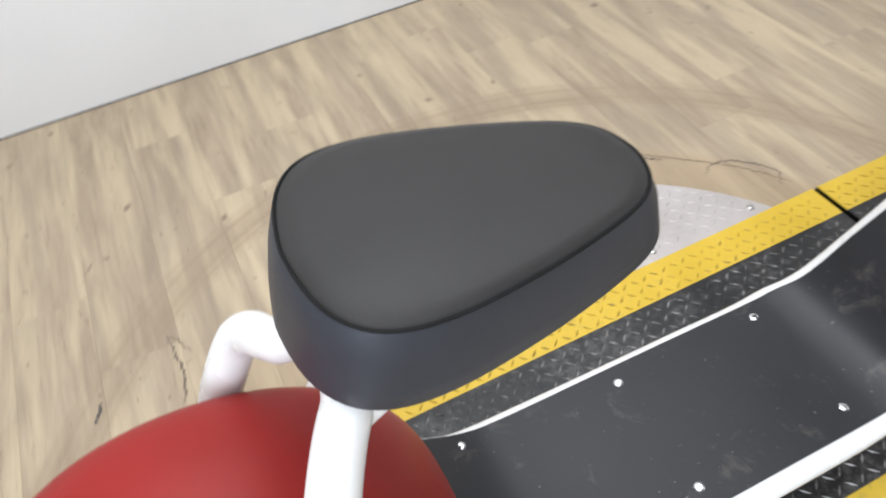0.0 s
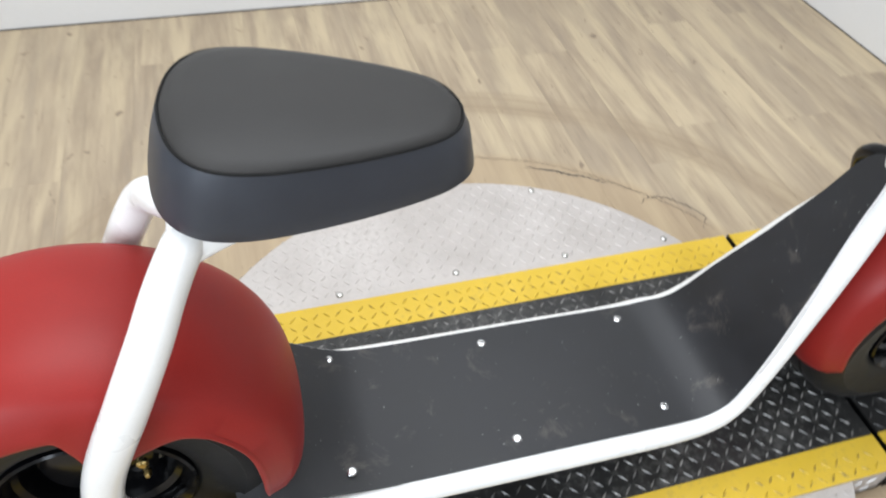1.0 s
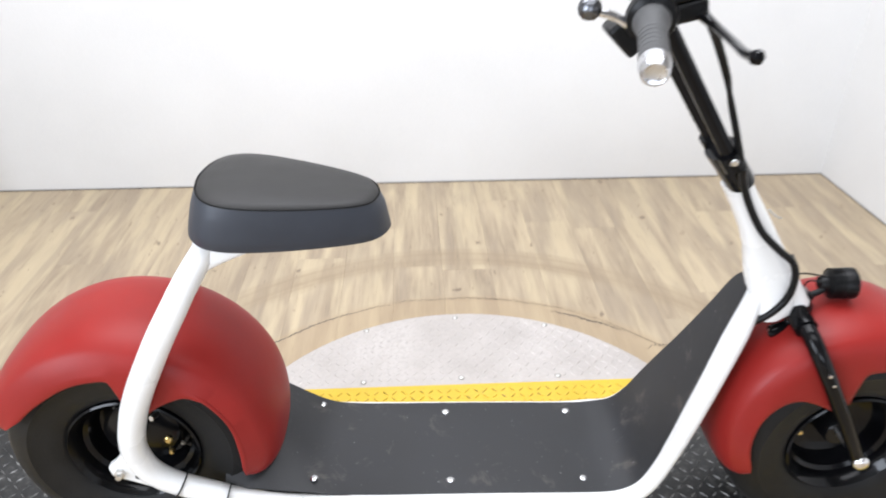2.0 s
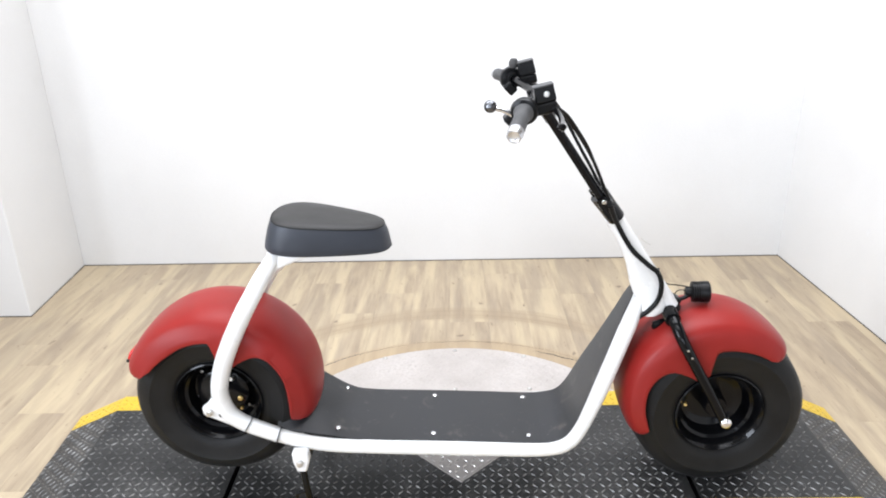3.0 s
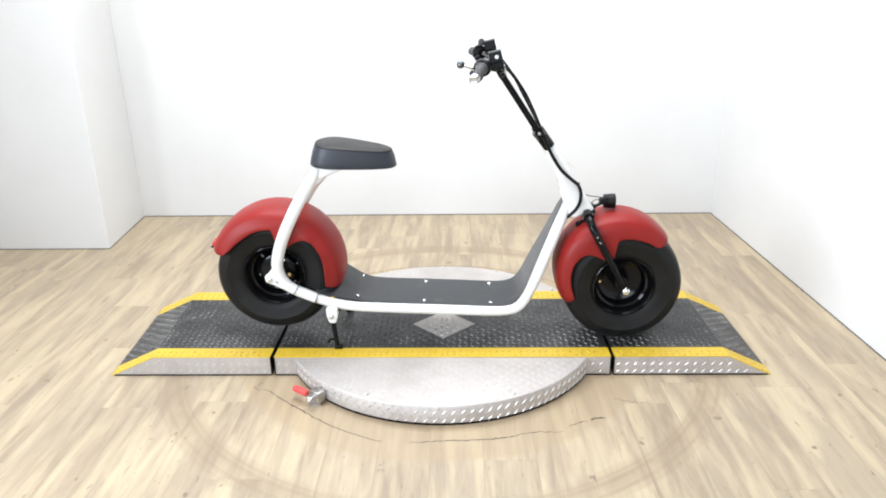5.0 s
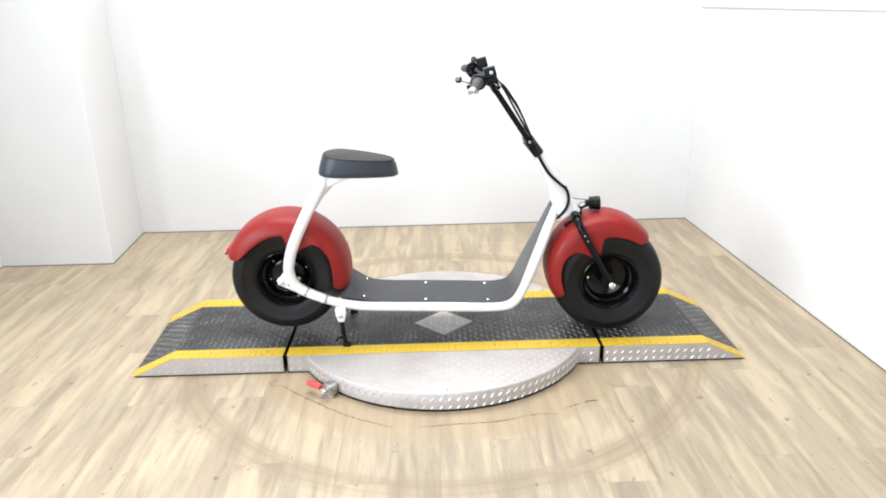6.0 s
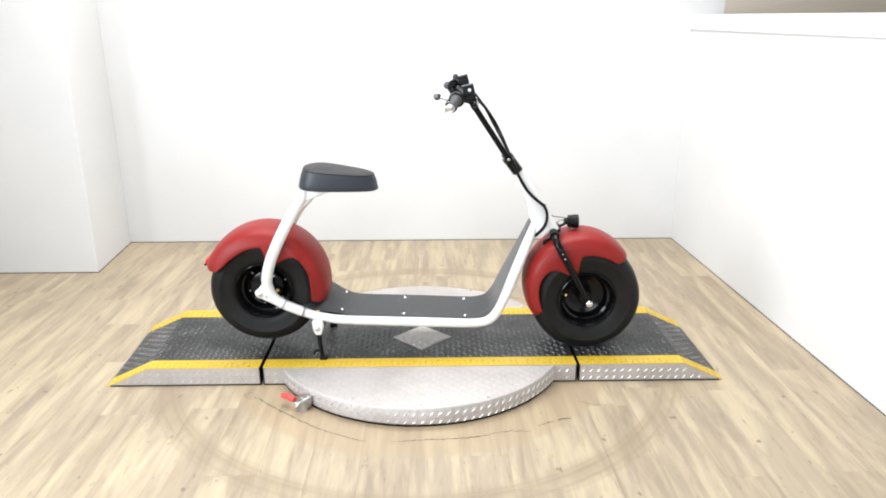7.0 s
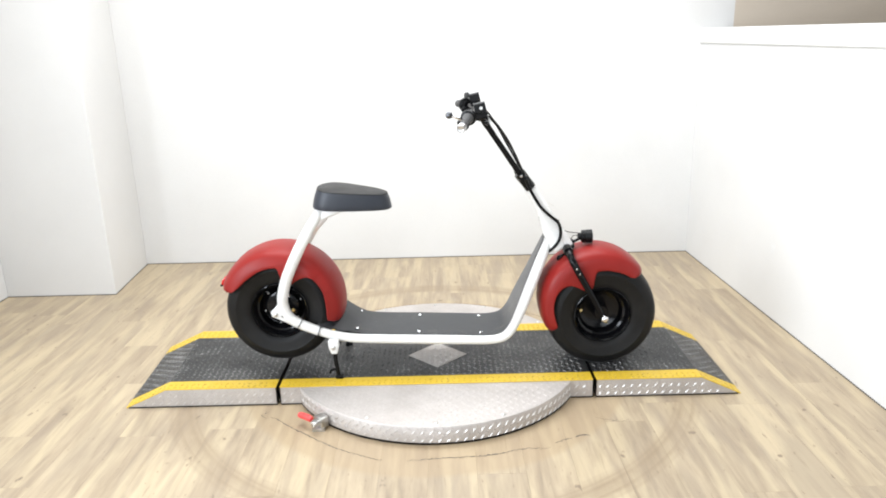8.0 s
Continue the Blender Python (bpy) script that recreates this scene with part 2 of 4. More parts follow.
def plank_material():
    """Rustic wood-look vinyl: yellow and grey-brown streaks along the plank, knots, and the worn ring that the turning ramps leave."""
    mat, tree, b = material("vinyl_plank", (0.4, 0.3, 0.2), 0.46)
    info = tree.nodes.new("ShaderNodeObjectInfo")
    shift = tree.nodes.new("ShaderNodeCombineXYZ")
    for i, f in enumerate((37.0, 91.0, 53.0)):
        tree.links.new(maths(tree, "MULTIPLY", info.outputs["Random"], f), shift.inputs[i])

    def streaks(scale):
        add = tree.nodes.new("ShaderNodeVectorMath")
        tree.links.new(world_position(tree, scale), add.inputs[0])
        tree.links.new(shift.outputs[0], add.inputs[1])
        return add.outputs[0]

    wide = noise_of(tree, streaks((1.0, 0.10, 1.0)), 13, 4, 0.5, 0.5)
    grain = noise_of(tree, streaks((1.0, 0.07, 1.0)), 75, 5, 0.65, 0.3)
    blot = noise_of(tree, streaks((1.0, 0.15, 1.0)), 15, 5, 0.6, 0.6)
    tone = maths(tree, "ADD", maths(tree, "MULTIPLY", blot, 0.66), maths(tree, "MULTIPLY", grain, 0.34))
    tone = maths(tree, "ADD", tone, maths(tree, "MULTIPLY", maths(tree, "SUBTRACT", info.outputs["Random"], 0.5), 0.10))
    col = ramp_of(tree, tone, [(0.36, (0.268, 0.207, 0.142)), (0.50, (0.350, 0.276, 0.187)), (0.64, (0.422, 0.338, 0.229))])
    # cream patches with a clear edge, and ash-brown ones between
    cream = ramp_of(tree, wide, [(0.47, (0, 0, 0)), (0.61, (0.52, 0.52, 0.52))])
    col = mix_of(tree, cream, col, (0.520, 0.424, 0.275))
    ashen = ramp_of(tree, noise_of(tree, streaks((1.0, 0.13, 1.0)), 12, 4, 0.55, 0.6), [(0.48, (0, 0, 0)), (0.64, (0.44, 0.44, 0.44))])
    col = mix_of(tree, ashen, col, (0.255, 0.203, 0.150))
    knots = ramp_of(tree, noise_of(tree, streaks((1.0, 0.55, 1.0)), 21, 2, 0.4), [(0.735, (0, 0, 0)), (0.775, (0.75, 0.75, 0.75))])
    col = mix_of(tree, knots, col, (0.15, 0.108, 0.075))
    flecks = ramp_of(tree, noise_of(tree, streaks((1.0, 0.40, 1.0)), 55, 2, 0.5, 0.5), [(0.70, (0, 0, 0)), (0.745, (0.55, 0.55, 0.55))])
    col = mix_of(tree, flecks, col, (0.17, 0.122, 0.082))
    cracks = ramp_of(tree, grain, [(0.30, (0.34, 0.34, 0.34)), (0.39, (0, 0, 0))])
    col = mix_of(tree, cracks, col, (0.20, 0.147, 0.10))
    # distance from the turntable's axis
    away = tree.nodes.new("ShaderNodeVectorMath")
    away.operation = "DISTANCE"
    away.inputs[1].default_value = (0.006, 0.008, 0.0)
    tree.links.new(world_position(tree), away.inputs[0])
    wobble = maths(tree, "MULTIPLY", maths(tree, "SUBTRACT", noise_of(tree, world_position(tree), 2.2, 4), 0.5), 0.05)
    radius = maths(tree, "ADD", away.outputs["Value"], wobble)
    patchy = ramp_of(tree, noise_of(tree, world_position(tree), 4, 5, 0.65), [(0.35, (0.45, 0.45, 0.45)), (0.65, (1, 1, 1))])
    around = tree.nodes.new("ShaderNodeCombineXYZ")
    tree.links.new(away.outputs["Value"], around.inputs[0])
    rings = ramp_of(tree, noise_of(tree, around.outputs[0], 34, 3, 0.6), [(0.42, (0.45, 0.45, 0.45)), (0.60, (1, 1, 1))])
    patchy = mix_of(tree, 1.0, patchy, rings, "MULTIPLY")
    scuff = mix_of(tree, 1.0, patchy, mix_of(tree, band(tree, radius, 1.05, 1.085, 1.16, 1.195), (0, 0, 0), (0.95, 0.95, 0.95)), "MULTIPLY")
    col = mix_of(tree, scuff, col, (0.25, 0.185, 0.118))
    pale = mix_of(tree, band(tree, radius, 0.0, 0.1, 0.85, 0.88), (0, 0, 0), (0.50, 0.50, 0.50))
    col = mix_of(tree, pale, col, (0.345, 0.250, 0.148))
    tree.links.new(col, b.inputs["Base Color"])
    r = node(tree, "ShaderNodeMapRange", **{"From Min": 0.3, "From Max": 0.7, "To Min": 0.38, "To Max": 0.56})
    tree.links.new(blot, r.inputs["Value"])
    tree.links.new(r.outputs[0], b.inputs["Roughness"])
    bump(tree, b, grain, 0.25, 0.0015)
    return mat


PLANK = plank_material()
FAINT = speckled("faint_tear", (0.115, 0.088, 0.062), (0.18, 0.138, 0.095), 0.7, 20)
JOINT = speckled("plank_joint", (0.18, 0.135, 0.09), (0.25, 0.19, 0.125), 0.8, 20)

# ---- mesh helpers ----


def thing(name, at, label, category, group=""):
    ob = new(name)
    ob.empty_display_size = 0.1
    ob.location = at
    return tagged(ob, label, category, group)


def finish(ob, parent, label=""):
    if parent is not None:
        ob.parent = parent
        ob.matrix_parent_inverse = Matrix.Translation(parent.location).inverted()
    return tagged(ob, label)


def part(name, bm, mat, parent=None, label="", smooth=True, bevel=0.0):
    """Links a bmesh, in world metres, as one mesh object under a thing or a part."""
    me = bpy.data.meshes.new(name)
    bmesh.ops.recalc_face_normals(bm, faces=bm.faces)
    for f in bm.faces:
        f.smooth = smooth
    bm.to_mesh(me)
    bm.free()
    me.materials.append(mat)
    ob = finish(new(name, me), parent, label)
    if bevel:
        m = ob.modifiers.new("bevel", "BEVEL")
        m.width, m.segments, m.limit_method, m.angle_limit = bevel, 2, "ANGLE", radians(35)
    if smooth:
        me.set_sharp_from_angle(angle=radians(40))
    return ob


def piece(name, me, at, parent, turn=0.0):
    """An object of its own on a shared mesh."""
    ob = new(name, me)
    ob.location = at
    ob.rotation_euler[2] = turn
    return finish(ob, parent)


def spline(points, n):
    """A smooth way through the points, n steps between two."""
    p = [Vector(q) for q in points]
    out = []
    for i in range(len(p) - 1):
        a, b, c, d = p[max(i - 1, 0)], p[i], p[i + 1], p[min(i + 2, len(p) - 1)]
        for k in range(n):
            t = k / n
            out.append(0.5 * (2 * b + (c - a) * t + (2 * a - 5 * b + 4 * c - d) * t * t + (3 * b - a - 3 * c + d) * t ** 3))
    return out + [p[-1]]


def sweep(bm, way, radius, seg=14, squash=None):
    """A round bar along a way; radius is a number or a function of 0 to 1."""
    way = [Vector(q) for q in way]
    n = len(way)
    ahead = [(way[min(i + 1, n - 1)] - way[max(i - 1, 0)]).normalized() for i in range(n)]
    side = ahead[0].orthogonal().normalized()
    rings = []
    for i in range(n):
        side = (side - ahead[i] * side.dot(ahead[i])).normalized()
        up = ahead[i].cross(side)
        r = radius(i / (n - 1)) if callable(radius) else radius
        ring = []
        for k in range(seg):
            a = 2 * math.pi * k / seg
            off = (side * math.cos(a) + up * math.sin(a)) * r
            if squash:
                off = Vector((off.x * squash[0], off.y * squash[1], off.z * squash[2]))
            ring.append(bm.verts.new(way[i] + off))
        rings.append(ring)
    for a, b in zip(rings, rings[1:]):
        for k in range(seg):
            bm.faces.new((a[k], a[(k + 1) % seg], b[(k + 1) % seg], b[k]))
    bm.faces.new(rings[0][::-1])
    bm.faces.new(rings[-1])
    return bm


def bar(points, radius, seg=14, n=8, squash=None):
    return sweep(bmesh.new(), spline(points, n) if len(points) > 2 else points, radius, seg, squash)


def lathe(profile, at, axis="y", seg=64, tilt=None):
    """Turns (radius, along) pairs about an axis through the point."""
    bm = bmesh.new()
    turn = {"y": Matrix.Rotation(radians(-90), 3, "X"), "z": Matrix.Identity(3), "x": Matrix.Rotation(radians(90), 3, "Y")}[axis]
    if tilt is not None:
        turn = tilt
    rings = []
    for r, h in profile:
        rings.append([bm.verts.new(Vector(at) + turn @ Vector((r * math.cos(2 * math.pi * k / seg), r * math.sin(2 * math.pi * k / seg), h))) for k in range(seg)])
    for a, b in zip(rings, rings[1:]):
        for k in range(seg):
            bm.faces.new((a[k], a[(k + 1) % seg], b[(k + 1) % seg], b[k]))
    bmesh.ops.remove_doubles(bm, verts=bm.verts, dist=1e-5)
    return bm


def box(x0, x1, y0, y1, z0, z1):
    bm = bmesh.new()
    bmesh.ops.create_cube(bm, size=1)
    for v in bm.verts:
        v.co = Vector((x0 + (v.co.x + 0.5) * (x1 - x0), y0 + (v.co.y + 0.5) * (y1 - y0), z0 + (v.co.z + 0.5) * (z1 - z0)))
    return bm


def prism(outline, y0, y1):
    """A side outline in x and z, drawn out from y0 to y1."""
    bm = bmesh.new()
    a = [bm.verts.new((x, y0, z)) for x, z in outline]
    b = [bm.verts.new((x, y1, z)) for x, z in outline]
    bm.faces.new(a)
    bm.faces.new(b[::-1])
    for i in range(len(a)):
        j = (i + 1) % len(a)
        bm.faces.new((a[i], b[i], b[j], a[j]))
    return bm


def flat(outline, z0, z1):
    """A plan outline in x and y, raised from z0 to z1."""
    bm = bmesh.new()
    a = [bm.verts.new((x, y, z0)) for x, y in outline]
    b = [bm.verts.new((x, y, z1)) for x, y in outline]
    bm.faces.new(a[::-1])
    bm.faces.new(b)
    for i in range(len(a)):
        j = (i + 1) % len(a)
        bm.faces.new((a[i], a[j], b[j], b[i]))
    return bm


def turned_block(size, at, m3, taper=1.0):
    bm = bmesh.new()
    bmesh.ops.create_cube(bm, size=1)
    for v in bm.verts:
        k = taper if v.co.z > 0 else 1.0
        v.co = Vector(at) + m3 @ Vector((v.co.x * size[0] * k, v.co.y * size[1] * k, v.co.z * size[2]))
    return bm


def along(direction, up=(0, 0, 1)):
    """A turn whose z points along the direction."""
    z = Vector(direction).normalized()
    y = (Vector(up) - z * Vector(up).dot(z))
    y = y.normalized() if y.length > 1e-5 else z.orthogonal().normalized()
    return Matrix((y.cross(z), y, z)).transposed()


def lugs(name, mat, parent, places, length=0.024, width=0.0065, height=0.0024):
    """Raised treads of a tread plate: (point, normal, way) each, all in one mesh."""
    verts, faces = [], []
    for p, nrm, way in places:
        u = way.normalized()
        v = nrm.cross(u)
        k = len(verts)
        for a, b, c in ((-0.5, 0, 0), (0, -0.5, 0), (0.5, 0, 0), (0, 0.5, 0), (-0.2, 0, 1), (0.2, 0, 1)):
            verts.append(p + u * (a * length) + v * (b * width) + nrm * (c * height - (1 - c) * 0.0004))
        faces += [(k, k + 1, k + 4), (k + 1, k + 5, k + 4), (k + 1, k + 2, k + 5), (k + 2, k + 3, k + 5), (k + 3, k + 4, k + 5), (k + 3, k, k + 4)]
    me = bpy.data.meshes.new(name)
    me.from_pydata([tuple(v) for v in verts], [], faces)
    me.materials.append(mat)
    return tagged(finish(new(name, me), parent), kind="stuff")


def tread(origin, u, v, ulen, vlen, keep=None, pitch=0.0245):
    """Places of treads on a rectangle, turned one way and the other by turns."""
    u, v = Vector(u).normalized(), Vector(v).normalized()
    nrm = u.cross(v)
    out = []
    for i in range(int(ulen / pitch)):
        for j in range(int(vlen / pitch)):
            p = Vector(origin) + u * ((i + 0.5) * pitch) + v * ((j + 0.5) * pitch)
            if keep is None or keep(p):
                out.append((p, nrm, u + v if (i + j) % 2 else u - v))
    return out


# ---- the room ----
NORTH, SOUTH, WEST, EAST, HIGH = 1.789, -5.5, -2.690, 1.776, 2.9
PILLAR_X, PILLAR_Y = -2.011, 1.163

floor = tagged(part("floor", box(WEST - 0.3, 4.2, SOUTH - 0.3, NORTH + 0.3, -0.10, -0.0035), JOINT, smooth=False), "wood-look vinyl plank floor with worn ring marks", "floor", kind="structure")


def wall(name, label, *size):
    return tagged(part(name, box(*size), WALL, smooth=False), label, "wall", kind="structure")


wall("wall_north", "plain white painted wall behind the turntable", WEST - 0.2, EAST + 0.2, NORTH, NORTH + 0.2, -0.05, HIGH)
WY0, WY1, WZ0, WZ1 = -4.15, -1.35, 0.90, 2.50
for size in ((SOUTH, NORTH, -0.05, WZ0), (SOUTH, NORTH, WZ1, HIGH), (SOUTH, WY0, WZ0, WZ1), (WY1, NORTH, WZ0, WZ1)):
    wall("wall_west", "plain white painted side wall round a window opening", WEST - 0.2, WEST, *size)
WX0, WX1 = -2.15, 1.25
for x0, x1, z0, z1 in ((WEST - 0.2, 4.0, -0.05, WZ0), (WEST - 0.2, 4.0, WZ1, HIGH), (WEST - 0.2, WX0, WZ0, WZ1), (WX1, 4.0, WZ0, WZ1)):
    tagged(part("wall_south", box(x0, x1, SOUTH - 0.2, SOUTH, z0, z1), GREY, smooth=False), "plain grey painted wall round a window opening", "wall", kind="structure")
SKEW = 0.0336


def east_strip(x0, x1, z0, z1):
    """A strip along the east wall, which stands two degrees askew."""
    out = SKEW * (NORTH - SOUTH)
    return flat([(EAST + x0, NORTH), (EAST + x0 + out, SOUTH), (EAST + x1 + out, SOUTH), (EAST + x1, NORTH)], z0, z1)


wall_east = tagged(part("wall_east", east_strip(0.0, 0.14, -0.05, 1.505), WALL, smooth=False), "white painted half-height wall with a ledge", "wall", kind="structure")
PILLAR = [(WEST, PILLAR_Y), (PILLAR_X, PILLAR_Y), (PILLAR_X - 0.046, NORTH), (WEST, NORTH)]
tagged(part("pillar", flat(PILLAR, -0.05, HIGH), WALL, smooth=False, bevel=0.004), "square white painted pillar in the room's corner", "pillar", kind="structure")
tagged(part("trim", east_strip(-0.014, 0.155, 1.425, 1.520), WALL, smooth=False, bevel=0.004), "white cap trim along the half-height wall", "trim", kind="structure")
tagged(part("wall_outer", box(3.8, 4.0, SOUTH, NORTH + 0.2, -0.05, HIGH), BEIGE, smooth=False), "beige painted wall beyond the half-height wall", "wall", kind="structure")
tagged(part("wall_outer_north", box(EAST + 0.2, 3.8, NORTH, NORTH + 0.2, -0.05, HIGH), BEIGE, smooth=False), "beige painted wall beyond the half-height wall", "wall", kind="structure")
tagged(part("ceiling", box(WEST - 0.2, 4.0, SOUTH - 0.2, NORTH + 0.2, HIGH, HIGH + 0.1), CEILING, smooth=False), "plain grey ceiling", "ceiling", kind="structure")
for size in ((PILLAR_X - 0.044, EAST, NORTH - 0.003, NORTH + 0.001), (WEST, PILLAR_X + 0.003, PILLAR_Y - 0.003, PILLAR_Y + 0.001), (WEST - 0.001, WEST + 0.003, SOUTH, PILLAR_Y)):
    tagged(part("baseboard", box(*size, -0.002, 0.004), SEALANT, smooth=False), "thin dark sealant line along the floor", "sealant", kind="structure")

tagged(part("baseboard", flat([(PILLAR_X - 0.002, PILLAR_Y), (PILLAR_X + 0.003, PILLAR_Y), (PILLAR_X - 0.043, NORTH), (PILLAR_X - 0.048, NORTH)], -0.002, 0.004), SEALANT, smooth=False), "thin dark sealant line along the floor", "sealant", kind="structure")
tagged(part("baseboard", east_strip(-0.003, 0.001, -0.002, 0.004), SEALANT, smooth=False), "thin dark sealant line along the floor", "sealant", kind="structure")


def smudge(y, z, size, seed):
    """A faint grey hand mark on the east wall."""
    rnd = random.Random(seed)
    bm = bmesh.new()
    x = EAST + SKEW * (NORTH - y)
    rim = []
    for k in range(18):
        a = 2 * math.pi * k / 18
        q = size * rnd.uniform(0.5, 1.0)
        rim.append(bm.verts.new((x - 0.0006 - SKEW * q * 0.6 * math.cos(a), y + 0.6 * q * math.cos(a), z + q * math.sin(a))))
    bm.faces.new(rim)
    part("smudge", bm, SMUDGE, wall_east, "faint grey smudge on the wall", smooth=False)


for n, (y, z, size) in enumerate(((1.061, 0.403, 0.022), (0.580, 0.379, 0.034), (0.560, 0.395, 0.018))):
    smudge(y, z, size, n)

# ---- turntable and ramps ----
TOP = 0.085
AXIS = Vector((0.006, 0.008, 0.0))
DISC = 0.660
FRONT, BACK = -0.301, 0.331
STRIP, FAR_STRIP = 0.073, 0.087
X0, X1 = -0.6630, 0.6840

table = thing("turntable", AXIS, "round bare aluminium tread-plate turntable on the floor", "turntable")
part("disc", lathe([(DISC - 0.03, 0.008), (DISC - 0.004, 0.008), (DISC, 0.012), (DISC, TOP - 0.010), (DISC - 0.003, TOP - 0.006), (0.0, TOP - 0.006)], AXIS, "z", 128), ALUMINIUM, table, "bare aluminium tread plate")
part("base_ring", lathe([(DISC - 0.06, 0.0), (DISC - 0.003, 0.0), (DISC - 0.003, 0.0085), (DISC - 0.06, 0.010)], AXIS, "z", 96), SATIN, table, "black base ring")


def on_disc(p):
    d = p - AXIS
    return math.hypot(d.x, d.y) < DISC - 0.014 and (p.y < FRONT - 0.012 or p.y > BACK + 0.012)


lugs("tread", ALUMINIUM, table, tread((AXIS.x - DISC, AXIS.y - DISC, TOP - 0.006), (1, 0, 0), (0, 1, 0), 2 * DISC, 2 * DISC, on_disc), height=0.0013)
ring, ring_back = [], []
for i in range(int(2 * math.pi * DISC / 0.034)):
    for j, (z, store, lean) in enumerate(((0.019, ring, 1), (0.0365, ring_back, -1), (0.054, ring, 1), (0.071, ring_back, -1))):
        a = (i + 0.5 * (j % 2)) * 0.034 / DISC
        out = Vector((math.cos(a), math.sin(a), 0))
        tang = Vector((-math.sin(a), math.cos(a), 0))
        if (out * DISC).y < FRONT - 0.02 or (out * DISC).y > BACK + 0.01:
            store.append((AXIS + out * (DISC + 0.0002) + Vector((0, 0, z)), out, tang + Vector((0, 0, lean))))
# lugs that catch the light get the glint-bright metal, the counter-leaning ones the plain
lugs("rim_tread", GLINTING, table, ring, 0.028, 0.0058)
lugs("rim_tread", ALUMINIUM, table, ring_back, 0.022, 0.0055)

bolt_bm = lathe([(0.0085, 0.0), (0.0085, 0.002), (0.006, 0.0042), (0.0, 0.005)], (0, 0, 0), "z", 12)
bolt_me = bpy.data.meshes.new("bolt")
for f in bolt_bm.faces:
    f.smooth = True
bolt_bm.to_mesh(bolt_me)
bolt_bm.free()
bolt_me.materials.append(STEEL)
for x, y in ((-0.271, 0.359), (0.000, 0.365), (0.270, 0.361), (0.533, 0.359), (-0.273, 0.592), (0.000, 0.645), (0.271, 0.595), (-0.262, -0.568), (0.010, -0.620), (0.276, -0.568)):
    piece("bolt", bolt_me, (x, y, TOP - 0.006), table)

# latch with a red grip on the rim
latch = thing("turntable_latch", (-0.470, -0.520, 0.0), "zinc toggle latch with a red vinyl grip on the turntable rim", "latch")
part("bracket", turned_block((0.038, 0.046, 0.046), (-0.455, -0.500, 0.032), Matrix.Rotation(radians(48), 3, "Z")), STEEL, latch, bevel=0.004)
part("cover", turned_block((0.028, 0.058, 0.012), (-0.466, -0.526, 0.048), Matrix.Rotation(radians(-28), 3, "Z")), STEEL, latch, bevel=0.003)
part("pin", bar([(-0.440, -0.505, 0.045), (-0.480, -0.560, 0.040)], 0.007, 10), STEEL, latch)
part("grip", bar([(-0.492, -0.512, 0.046), (-0.520, -0.488, 0.045), (-0.550, -0.462, 0.040)], lambda t: 0.0135 - 0.003 * abs(2 * t - 1) ** 4, 12), RED_GRIP, latch, "red vinyl grip")
part("foot", box(-0.490, -0.440, -0.530, -0.470, 0.0, 0.010), STEEL, latch, smooth=False)


